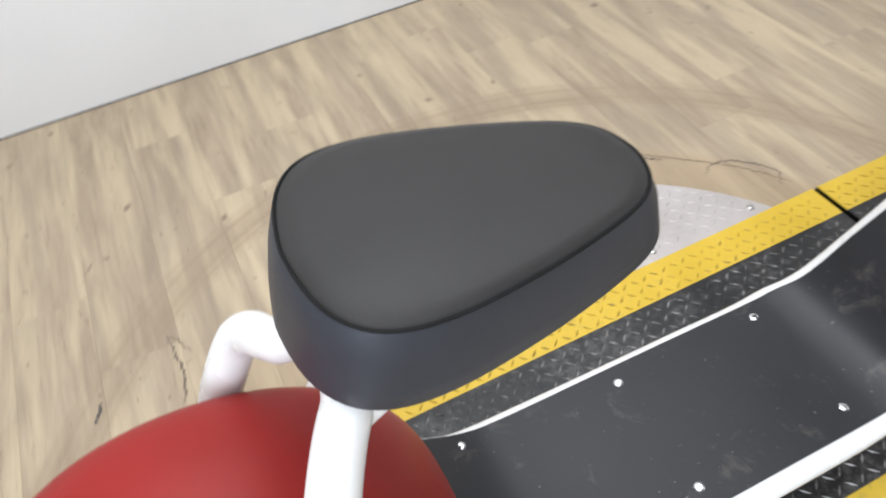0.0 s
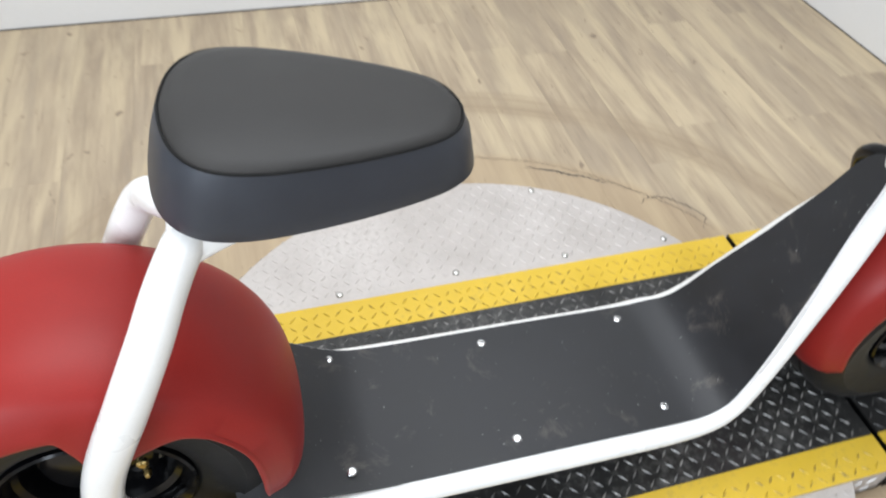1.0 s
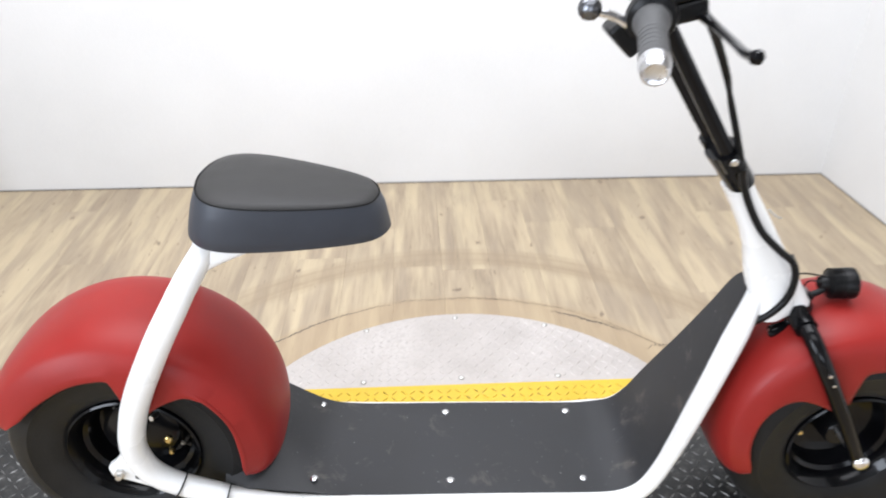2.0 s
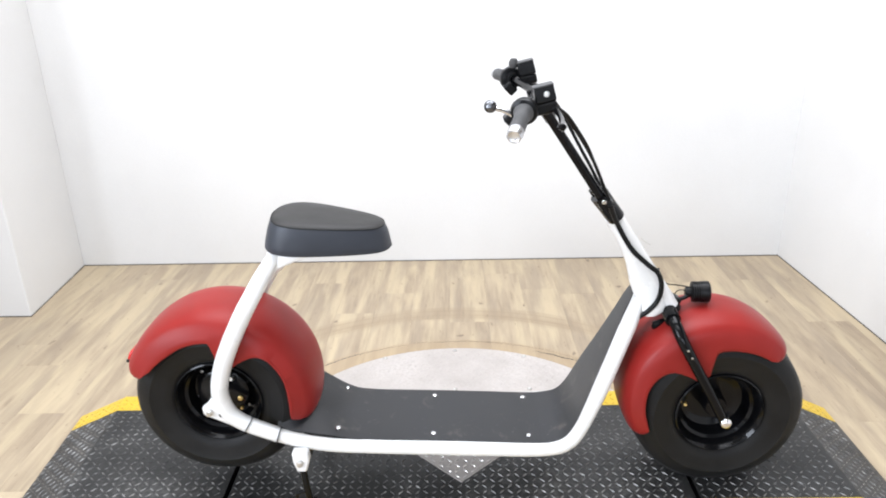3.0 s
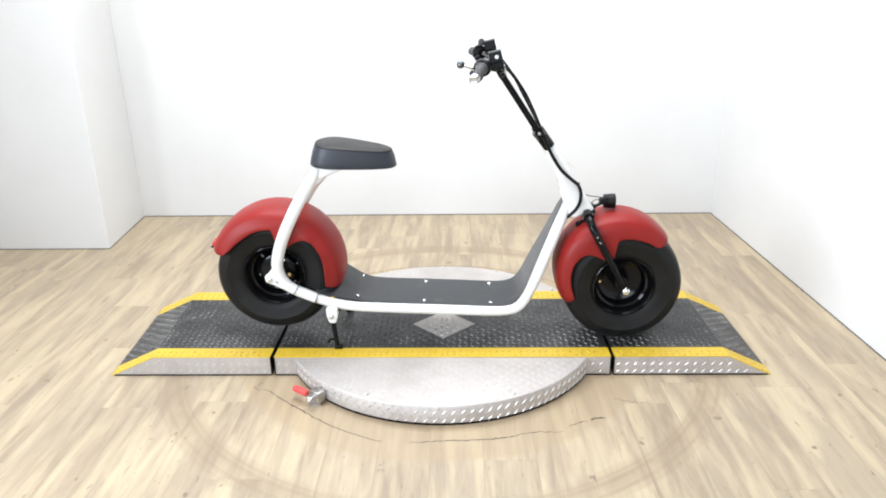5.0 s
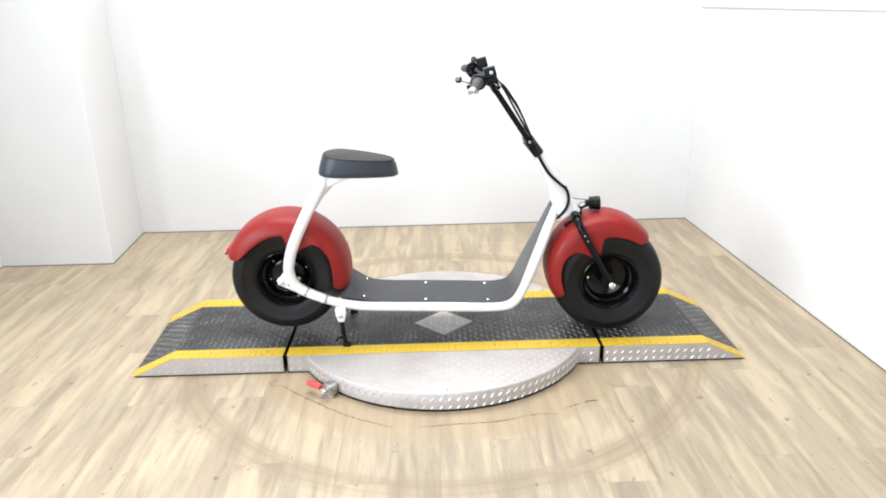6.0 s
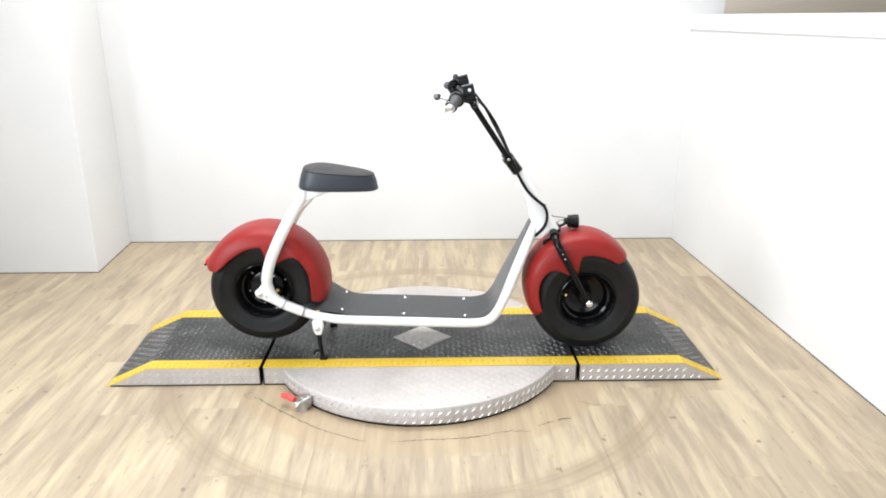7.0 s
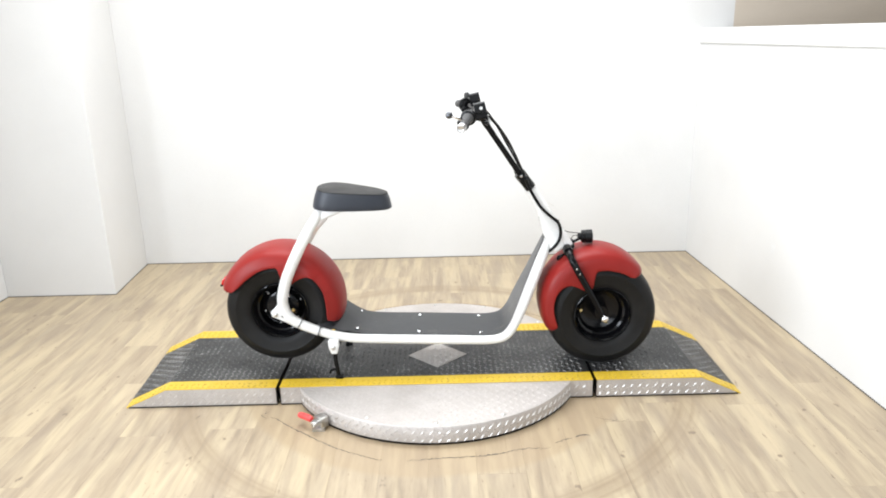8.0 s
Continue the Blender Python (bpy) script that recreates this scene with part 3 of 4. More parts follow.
def section(x0, x1, label, category, name, slope=None, group=""):
    """A stretch of the drive-on way: black tread plate, yellow edges and bare skirts. slope: the ends of its sloping part."""
    mid = ((x0 + x1) / 2, (FRONT + BACK) / 2, 0)
    ob = thing(name, mid, label, category, group)
    lift = 0.004 if slope is None else 0.0
    if slope is None:
        outline = [(x0, lift), (x0, TOP - 0.004), (x1, TOP - 0.004), (x1, lift)]
        run = [(x0, TOP), (x1, TOP)]
    else:
        toe, crest = slope
        inner = x1 if toe < crest else x0
        outline = [(toe, 0.0), (crest, TOP - 0.004), (inner, TOP - 0.004), (inner, 0.0)]
        run = [(toe, 0.003), (crest, TOP), (inner, TOP)]
        if toe > crest:
            run = run[::-1]

    def sheet(y0, y1):
        """A thin plate that follows the top."""
        bm = bmesh.new()
        rows = []
        for y in (y0, y1):
            rows.append([bm.verts.new((x, y, z)) for x, z in run] + [bm.verts.new((x, y, z - 0.0036)) for x, z in run[::-1]])
        a, b = rows
        bm.faces.new(a)
        bm.faces.new(b[::-1])
        for i in range(len(a)):
            j = (i + 1) % len(a)
            bm.faces.new((a[i], b[i], b[j], a[j]))
        return bm

    part("skirt", prism(outline, FRONT, BACK), ALUMINIUM, ob, "bare aluminium tread-plate skirt", smooth=False)
    foot0, foot1 = (x0, x1) if slope is None else ((slope[0] + 0.012, x1) if slope[0] < slope[1] else (x0, slope[0] - 0.012))
    # rubber edge, kept black and proud to paint the shadow gap under the skirt
    for y in (FRONT, BACK):
        part("foot_strip", box(foot0, foot1, y - 0.0014, y + 0.0014, 0.0, 0.0055), SATIN, ob, "black rubber edge that also draws the shadow gap at the floor", smooth=False)
    part("plate", sheet(FRONT + STRIP, BACK - FAR_STRIP), BLACK_PLATE, ob, "black painted tread plate", smooth=False)
    part("edge_strip", sheet(FRONT - 0.001, FRONT + STRIP - 0.0006), YELLOW_PLATE, ob, "yellow painted tread-plate edge", smooth=False)
    part("edge_strip", sheet(BACK - FAR_STRIP + 0.0006, BACK + 0.001), YELLOW_PLATE, ob, "yellow painted tread-plate edge", smooth=False)
    black, yellow, skirt = [], [], []
    for (xa, za), (xb, zb) in zip(run, run[1:]):
        u = Vector((xb - xa, 0, zb - za))
        for y0, depth, store in ((FRONT, STRIP, yellow), (FRONT + STRIP, BACK - FRONT - STRIP - FAR_STRIP, black), (BACK - FAR_STRIP, FAR_STRIP, yellow)):
            store += tread((xa, y0, za), u, (0, 1, 0), u.length, depth)
    inside = (lambda p: True) if slope is None else (lambda p: p.z < TOP * min(1.0, (p.x - slope[0]) / (slope[1] - slope[0])) - 0.016)
    counter = []
    for y, way in ((FRONT - 0.0002, 1), (BACK + 0.0002, -1)):
        nrm = Vector((0, -way, 0))
        for i in range(int((x1 - x0) / 0.034)):
            for j, (z, store, lean) in enumerate(((0.018, skirt, 1), (0.0345, counter, -1), (0.051, skirt, 1), (0.067, counter, -1))):
                p = Vector((x0 + (i + 0.5 + 0.5 * (j % 2)) * 0.034, y, z))
                if p.x < x1 - 0.012 and inside(p) and not (slope is None and math.hypot(p.x - AXIS.x, p.y - AXIS.y) < DISC + 0.015):
                    store.append((p, nrm, Vector((way, 0, lean))))
    lugs("tread", BLACK_TREAD, ob, black, 0.024, 0.0052)
    lugs("edge_tread", YELLOW_TREAD, ob, yellow)
    # glints painted by lean here too: bright one way, plain the other
    lugs("skirt_tread", GLINTING, ob, skirt, 0.028, 0.0060)
    lugs("skirt_tread", ALUMINIUM, ob, counter, 0.022, 0.0055)
    for x in ((x0, x1) if slope is None else ((x1,) if slope[0] < slope[1] else (x0,))):
        part("end_plate", box(x - 0.0015, x + 0.0015, FRONT - 0.0025, BACK + 0.0025, 0.006, TOP - 0.003), SATIN, ob, "black rubber end strip", smooth=False)
    return ob


middle = section(X0, X1, "black tread-plate platform with yellow edges across the turntable", "platform", "platform")
west_ramp = section(-1.334, -0.6790, "black tread-plate ramp with yellow edges, sloping to the floor", "ramp", "ramp", (-1.334, -1.154), "ramps of the turntable")
# this ramp's toe is cut a little askew
for ob in west_ramp.children_recursive:
    for v in ob.data.vertices:
        v.co.x -= 0.052 * (v.co.y - FRONT) * min(1.0, max(0.0, (-0.70 - v.co.x) / 0.45))
section(0.6985, 1.326, "black tread-plate ramp with yellow edges, sloping to the floor", "ramp", "ramp", (1.326, 1.150), "ramps of the turntable")
part("diamond_plate", flat([(-0.120, -0.018), (0.016, -0.150), (0.152, -0.018), (0.016, 0.114)], TOP - 0.001, TOP + 0.0024), ALUMINIUM, middle, "bare aluminium diamond plate", smooth=False)
lugs("diamond_tread", GLINTING, middle, tread((-0.13, -0.16, TOP + 0.0024), (1, 0, 0), (0, 1, 0), 0.28, 0.28, lambda p: abs(p.x - 0.016) / 0.136 + abs(p.y + 0.018) / 0.132 < 0.93))

# ---- the scooter ----
YC = -0.0600
YH = -0.0700
scooter = thing("electric_scooter", (0.03, YC, TOP), "white and red fat-tyre electric scooter on its centre stand", "scooter")
REAR, FORE = Vector((-0.666, YC, 0.377)), Vector((0.747, YC, 0.3200))


def tyre_profile(grow):
    half = [(0.2310, 0.0), (0.2310, 0.0025), (0.2350, 0.005), (0.2345, 0.022), (0.2300, 0.0245), (0.2297, 0.0285), (0.2332, 0.031), (0.2300, 0.052), (0.2255, 0.0545), (0.2248, 0.0585), (0.2292, 0.0615), (0.2250, 0.083), (0.2110, 0.1010), (0.1890, 0.1110), (0.1800, 0.1145), (0.1750, 0.1115), (0.1520, 0.1075), (0.1330, 0.0985), (0.1220, 0.0880), (0.1190, 0.0780)]
    half = [(r + grow * min(1.0, max(0.0, (r - 0.13) / 0.06)), 0.95 * h) for r, h in half]
    return [(r, -h) for r, h in half[::-1]] + half[1:]


def make_wheel(at, motor):
    bm = lathe(tyre_profile(0.009 if motor else 0.010), at, "y", 96)
    # the front tyre carries weight and stands flat on the plate
    for v in bm.verts:
        v.co.z = max(v.co.z, TOP + 0.0005)
    tyre = part("tyre", bm, RUBBER, scooter, "black fat rubber tyre with circumferential grooves")
    side = [(0.0, 0.012), (0.064, 0.012), (0.074, 0.016), (0.088, 0.022), (0.094, 0.034), (0.097, 0.058), (0.105, 0.064), (0.108, 0.078), (0.1155, 0.090), (0.1210, 0.0965), (0.1245, 0.0940), (0.1245, 0.0860), (0.1210, 0.0780)]
    rim = part("rim", lathe([(r, -h) for r, h in side[::-1]] + side, at, "y", 80), WHEEL, scooter, "deep-dished glossy black rim")
    for s in (-1, 1):
        hub = [(0.0, 0.062), (0.028, 0.062), (0.032, 0.056), (0.036, 0.008)] if not motor else [(0.0, 0.050), (0.064, 0.050), (0.074, 0.044), (0.076, 0.008)]
        part("hub", lathe([(r, s * h) for r, h in hub], at, "y", 48), WHEEL, rim, "black hub motor cover" if motor else "black hub")
        for k in range(6 if motor else 0):
            a = 2 * math.pi * (k + 0.3) / 6
            r, h = 0.084, 0.0195
            part("rim_bolt", lathe([(0.0048, s * (h - 0.004)), (0.0048, s * (h + 0.003)), (0.003, s * (h + 0.0045)), (0.0, s * (h + 0.005))], at + Vector((r * math.cos(a), 0, r * math.sin(a))), "y", 10), STEEL, rim)
    v = Vector((-0.624, -0.112, 0.432)) if motor else Vector((0.662, -0.112, 0.330))
    part("valve", bar([v, v + Vector((-0.006, -0.018, 0.004))], 0.0055 if motor else 0.0045, 10), STEEL if motor else BRASS, rim, "metal valve stem")
    return tyre


make_wheel(REAR, True)
make_wheel(FORE, False)
for x, z, r in ((-0.616, 0.362, 0.0085), (-0.616, 0.330, 0.0055)):
    part("hub_nut", lathe([(r, 0.0), (r, -0.008), (r * 0.6, -0.011), (0.0, -0.011)], (x, YC - 0.046, z), "y", 16), BRASS, scooter, "brass hub nut")


def fender(cx, cz, big, a0, a1, e0, e1, turn0, turn1, drop, edge, w, label):
    """A wide mudguard: crowned across, tips rounded by e0 and e1 degrees, with side skirts whose lower edge follows edge(angle)."""
    bm = bmesh.new()
    steps, across = 110, 36
    rows = []
    for i in range(steps + 1):
        row = []
        for k in range(across + 1):
            s = 2 * k / across - 1
            m = abs(s)
            g = min(1.0, m / 0.72) ** 2.6
            low = max(0.0, (m - 0.72) / 0.28) ** 2.5
            first, last = a0 + e0 * g + turn0 * low, a1 - e1 * g - turn1 * low
            a = radians(first + (last - first) * i / steps)
            near = min(abs(math.degrees(a) - first), abs(math.degrees(a) - last))
            nose = 0.024 * (1 - math.sqrt(max(0.0, 1 - max(0.0, 1 - near / 9.0) ** 2)))
            if m < 0.72:
                q = m / 0.72
                y = w * 0.97 * q ** 0.96
                r = big - nose - (drop - nose) * (1 - (1 - q ** 2.5) ** (1 / 2.3))
            else:
                q = (m - 0.72) / 0.28
                y = w * (0.97 + 0.03 * min(1, q * 2))
                low = min(edge(math.degrees(a)), big - drop - 0.004)
                r = (big - drop) + (low - (big - drop)) * q
            row.append(bm.verts.new((cx + r * math.cos(a), YC + math.copysign(y, s), cz + r * math.sin(a))))
        rows.append(row)
    for p, q in zip(rows, rows[1:]):
        for k in range(across):
            bm.faces.new((p[k], p[k + 1], q[k + 1], q[k]))
    ob = part("fender", bm, RED, scooter, label)
    m = ob.modifiers.new("thickness", "SOLIDIFY")
    m.thickness, m.offset = 0.004, 0.0
    return ob


def between(stops):
    """A smooth value through (place, value) stops, with no overshoot."""
    xs, ys = [p for p, q in stops], [q for p, q in stops]
    gap = [b - a for a, b in zip(xs, xs[1:])]
    rise = [(b - a) / g for a, b, g in zip(ys, ys[1:], gap)]
    slope = [rise[0]] + [0.0 if p * q <= 0 else 2 * p * q / (p + q) for p, q in zip(rise, rise[1:])] + [rise[-1]]

    def value(a):
        if a <= xs[0]:
            return ys[0]
        for k, g in enumerate(gap):
            if a <= xs[k + 1]:
                t = (a - xs[k]) / g
                return ys[k] * (1 + 2 * t) * (1 - t) ** 2 + slope[k] * g * t * (1 - t) ** 2 + ys[k + 1] * t * t * (3 - 2 * t) + slope[k + 1] * g * t * t * (t - 1)
        return ys[-1]
    return value


fender(-0.662, 0.390, 0.272, -18, 164, 5, 8, 7, 10, 0.056, between([(-17, 0.212), (-11, 0.208), (5, 0.206), (20, 0.211), (36, 0.214), (48, 0.203), (58, 0.160), (65, 0.128), (78, 0.128), (84, 0.165), (89, 0.196), (105, 0.195), (125, 0.191), (143, 0.196), (152, 0.204), (158, 0.213)]), 0.133, "satin red rear fender with scalloped sides")
fender(0.721, 0.3735, 0.2475, 31, 218, 7, 8, 5, 10, 0.044, between([(40, 0.188), (44, 0.184), (52, 0.178), (66, 0.168), (83, 0.160), (93, 0.154), (100, 0.115), (108, 0.085), (128, 0.085), (136, 0.120), (143, 0.156), (154, 0.178), (168, 0.189), (190, 0.193), (203, 0.194), (214, 0.194)]), 0.1165, "satin red front fender with scalloped sides")

# frame: two side bars that run from the head under the deck to the rear axle and up to the seat
HALF = 0.139
for s in (-1, 1):
    tuck = 0.0065 if s > 0 else 0.0

    def at(x, z, h):
        return (x, YC + s * h, z)

    def low(x, z, h):
        return (x, YC + s * (h - tuck), z)

    part("frame_rail", bar([at(-0.492, 0.295, 0.137), at(-0.440, 0.2775, 0.137), at(-0.385, 0.2650, 0.136), low(-0.321, 0.2560, 0.1345), low(-0.200, 0.2490, 0.1335), low(-0.066, 0.2435, 0.1335), low(0.090, 0.2375, 0.1335), low(0.200, 0.2335, 0.1330), at(0.272, 0.2340, 0.1290), at(0.316, 0.2440, 0.1220), at(0.352, 0.2810, 0.111), at(0.404, 0.3810, 0.088), (0.454, -0.062 + s * 0.061, 0.5000), (0.490, -0.066 + s * 0.036, 0.5850), (0.514, -0.068 + s * 0.015, 0.6400), (0.540, -0.070, 0.6850)], lambda t: 0.0195 if t < 0.86 else 0.0195 - 0.010 * (t - 0.86) / 0.14, 18), WHITE, scooter)
    part("rear_arm", bar([at(-0.494, 0.296, 0.137), at(-0.576, 0.333, 0.138), at(-0.616, 0.364, 0.139), at(-0.634, 0.402, 0.141), at(-0.638, 0.450, 0.144), at(-0.620, 0.520, 0.148), at(-0.594, 0.583, 0.150), at(-0.572, 0.628, 0.147), *([at(-0.547, 0.677, 0.137), at(-0.525, 0.715, 0.118), at(-0.506, 0.748, 0.096), at(-0.488, 0.775, 0.077), at(-0.470, 0.800, 0.064), at(-0.455, 0.818, 0.056)] if s < 0 else [at(-0.551, 0.664, 0.145), at(-0.538, 0.683, 0.137), at(-0.526, 0.699, 0.119), at(-0.515, 0.712, 0.094), at(-0.498, 0.728, 0.068), at(-0.462, 0.758, 0.050)])], lambda t: (0.0210 + 0.003 * math.sin(math.pi * min(1.0, t * 1.1))) * (1.0 if t < 0.90 else 1.0 - 4.0 * (t - 0.90)), 18), WHITE, scooter)
    drop = part("dropout", prism([(-0.694, 0.394), (-0.690, 0.370), (-0.666, 0.360), (-0.612, 0.332), (-0.588, 0.344), (-0.612, 0.395), (-0.626, 0.450), (-0.652, 0.442), (-0.676, 0.408)], YC + s * (HALF + 0.012), YC + s * (HALF - 0.008)), WHITE, scooter, bevel=0.006)
    part("axle_nut", lathe([(0.0105, s * (HALF + 0.008)), (0.0105, s * (HALF + 0.018)), (0.006, s * (HALF + 0.020)), (0.006, s * (HALF + 0.026)), (0.0, s * (HALF + 0.026))], (-0.672, YC, 0.382), "y", 6), STEEL, drop, "zinc axle nut")
    part("axle_bolt", lathe([(0.0065, s * (HALF + 0.008)), (0.0065, s * (HALF + 0.016)), (0.0, s * (HALF + 0.017))], (-0.640, YC, 0.374), "y", 10), SATIN, drop, "dark bolt")
    for x, z, dx, dz in ((-0.574, 0.332, 0.034, -0.021), (-0.492, 0.297, 0.034, -0.011)):
        d = Vector((dx, 0, dz)).normalized() * 0.0012
        c = Vector(at(x, z, HALF + 0.001))
        part("joint_ring", bar([c - d, c + d], 0.0245, 20), SATIN, scooter, "dark seam of the bolted rear arm")
part("axle", bar([(REAR.x, YC - HALF, REAR.z), (REAR.x, YC + HALF, REAR.z)], 0.008, 12), STEEL, scooter)

# deck: a black mat on a white tray that curves up to the head
mat_line = [(-0.500, 0.392), (-0.440, 0.362), (-0.405, 0.340), (-0.361, 0.310), (-0.332, 0.2925), (-0.300, 0.280), (-0.262, 0.2745), (-0.200, 0.2705), (-0.062, 0.2660), (0.090, 0.2600), (0.210, 0.2545), (0.268, 0.2560), (0.308, 0.2720), (0.338, 0.3120), (0.364, 0.3720), (0.393, 0.4420), (0.427, 0.5180), (0.460, 0.5930), (0.4865, 0.6510), (0.4985, 0.6780)]
WIDE = between([(-0.50, 0.1285), (0.285, 0.1285), (0.330, 0.121), (0.361, 0.108), (0.396, 0.087), (0.428, 0.068), (0.460, 0.0485), (0.478, 0.0390), (0.488, 0.0310), (0.4935, 0.0215), (0.4970, 0.0120), (0.4985, 0.003)])
NEAR_TRAY = between([(-0.45, -0.070), (-0.33, -0.040), (-0.28, -0.010), (-0.25, 0.0030), (0.28, 0.0030), (0.33, -0.006), (0.46, -0.009), (0.50, -0.004)])
FAR_TRAY = between([(-0.45, 0.0022), (0.26, 0.0022), (0.33, -0.010), (0.46, -0.013), (0.50, -0.004)])
INSET = between([(0.27, 0.0), (0.34, 0.008), (0.46, 0.010), (0.485, 0.006), (0.50, 0.0)])
BACKING = between([(0.27, 0.0), (0.34, 0.024), (0.44, 0.024), (0.50, 0.0)])
NEAR_INSET = between([(0.27, 0.0), (0.31, 0.004), (0.34, 0.0095), (0.42, 0.0105), (0.46, 0.0085), (0.485, 0.005), (0.50, 0.0)])
SINK = between([(0.27, 0.0), (0.33, 0.002), (0.50, 0.003)])
DROP = between([(-0.50, 0.094), (-0.44, 0.060), (-0.405, 0.045), (-0.361, 0.022), (-0.332, 0.0095), (-0.300, 0.003), (-0.25, 0.0)])
SHIFT = between([(0.29, 0.0), (0.34, -0.004), (0.40, -0.004), (0.44, 0.001), (0.47, 0.006), (0.50, 0.010)])


def deck_sheet(line, width, thick, rise=0.0, tray=False):
    bm = bmesh.new()
    way = spline([(x, 0, z) for x, z in line], 6)
    rows = []
    for i, p in enumerate(way):
        d = (way[min(i + 1, len(way) - 1)] - way[max(i - 1, 0)]).normalized()
        up = Vector((-d.z, 0, d.x))
        h = width(p.x)
        deep = thick + (BACKING(p.x) if tray else 0.0)
        n, f = (h + NEAR_TRAY(p.x), h + FAR_TRAY(p.x)) if tray else (max(0.002, h - NEAR_INSET(p.x)), max(0.002, h - INSET(p.x)))
        rows.append([bm.verts.new(p + up * (o + rise - SINK(p.x)) + Vector((0, YC + SHIFT(p.x) + y, -DROP(p.x) * max(0.0, -y / h) ** 1.5))) for y, o in ((-n, 0), (-n * 0.5, 0), (0, 0), (f * 0.5, 0), (f, 0), (f, -thick), (-n, -deep))])
    for a, b in zip(rows, rows[1:]):
        for k in range(7):
            bm.faces.new((a[k], a[(k + 1) % 7], b[(k + 1) % 7], b[k]))
    bm.faces.new(rows[0][::-1])
    bm.faces.new(rows[-1])
    return bm


deck = part("deck", deck_sheet(mat_line, WIDE, 0.012, -0.0022, True), WHITE, scooter, "white deck tray")
part("deck_mat", deck_sheet(mat_line, WIDE, 0.003), DECK, deck, "scuffed black rubber deck mat")
part("underbody", prism([(-0.43, 0.285), (-0.30, 0.262), (0.21, 0.240), (0.26, 0.240), (0.24, 0.222), (-0.28, 0.234), (-0.42, 0.262)], YC - 0.110, YC + 0.110), SATIN, deck, "black battery tray", smooth=False)
for x, y, z in ((-0.335, 0.048, 0.2915), (-0.062, 0.038, 0.2660), (0.212, 0.040, 0.2545), (-0.333, -0.160, 0.2905), (-0.062, -0.156, 0.2660), (0.211, -0.153, 0.2530)):
    part("screw", lathe([(0.0075, -0.002), (0.0075, 0.0012), (0.0055, 0.0028), (0.003, 0.0034), (0.0, 0.0020)], (x, y, z), "z", 16), CHROME, deck, "chrome deck screw")

# head and gusset
HEAD0, HEAD1 = Vector((0.601, YH, 0.614)), Vector((0.426, YH, 0.885))
up_head = (HEAD1 - HEAD0).normalized()
head = part("head_tube", sweep(bmesh.new(), [HEAD0, HEAD0.lerp(HEAD1, 0.25), HEAD0.lerp(HEAD1, 0.5), HEAD0.lerp(HEAD1, 0.75), HEAD1], lambda t: 0.0275 - 0.004 * t, 24), WHITE, scooter)
bm = bmesh.new()
slices = []
for z, x0, x1, wide in ((0.880, 0.412, 0.448, 0.020), (0.850, 0.424, 0.468, 0.022), (0.820, 0.438, 0.490, 0.024), (0.789, 0.455, 0.512, 0.025), (0.752, 0.470, 0.536, 0.0255), (0.720, 0.478, 0.556, 0.026), (0.690, 0.486, 0.573, 0.027), (0.660, 0.497, 0.587, 0.030), (0.634, 0.506, 0.592, 0.036), (0.616, 0.508, 0.588, 0.040), (0.604, 0.510, 0.570, 0.038), (0.598, 0.516, 0.550, 0.026)):
    slices.append([bm.verts.new(((x0 + x1) / 2 + (x1 - x0) / 2 * math.copysign(abs(math.cos(a)) ** 0.8, math.cos(a)), YH + wide * math.copysign(abs(math.sin(a)) ** 0.8, math.sin(a)), z)) for a in np.linspace(0, 2 * math.pi, 33)[:-1]])
for p, q in zip(slices, slices[1:]):
    for k in range(32):
        bm.faces.new((p[k], p[(k + 1) % 32], q[(k + 1) % 32], q[k]))
bm.faces.new(slices[-1])
part("gusset", bm, WHITE, head)
part("bearing_cup", sweep(bmesh.new(), [HEAD0 - up_head * 0.012, HEAD0 + up_head * 0.004], 0.0285, 24), SATIN, head, "black bearing cup")
part("key_wire", bar([HEAD0.lerp(HEAD1, 0.62) + Vector((0.020, 0.02, 0.030)), HEAD0.lerp(HEAD1, 0.62) + Vector((0.034, 0.02, 0.018)), HEAD0.lerp(HEAD1, 0.62) + Vector((0.046, 0.018, 0.012))], 0.0016, 8), STEEL, head, "bent key ring wire")

# fork
crown = part("fork_crown", sweep(bmesh.new(), [Vector((0.594, YC - 0.075, 0.606)), Vector((0.594, YC - 0.04, 0.612)), Vector((0.594, YC + 0.04, 0.612)), Vector((0.594, YC + 0.075, 0.606))], 0.0215, 16), RIM, scooter, "glossy black fork crown")
for s in (-1, 1):
    def at(x, z, h):
        return (x, YC + s * h, z)
    leg = part("fork_leg", bar([at(0.594, 0.610, 0.058), at(0.597, 0.600, 0.094), at(0.608, 0.572, 0.121), at(0.630, 0.530, 0.131), at(0.660, 0.476, 0.132), at(0.698, 0.408, 0.133), at(0.747, 0.316, 0.131)], lambda t: 0.0165 - 0.003 * t, 16), RIM, scooter, "glossy black fork leg")
    part("axle_cap", lathe([(0.0, s * 0.151), (0.010, s * 0.150), (0.0150, s * 0.146), (0.0165, s * 0.141), (0.0165, s * 0.134), (0.012, s * 0.127)], FORE, "y", 20), CHROME, leg, "chrome axle cap")
    # small chrome dots added as the white highlights on the leg's upper end
    for t in (0.06, 0.15):
        c = Vector(at(0.610 + 0.09 * t * 1.6, 0.566 - 0.155 * t * 1.6, 0.132 + 0.002 * t))
        part("leg_glint", lathe([(0.0034, s * 0.008), (0.0034, s * 0.0145), (0.0, s * 0.0155)], c, "y", 10), CHROME, leg, "chrome dot standing in for a highlight")
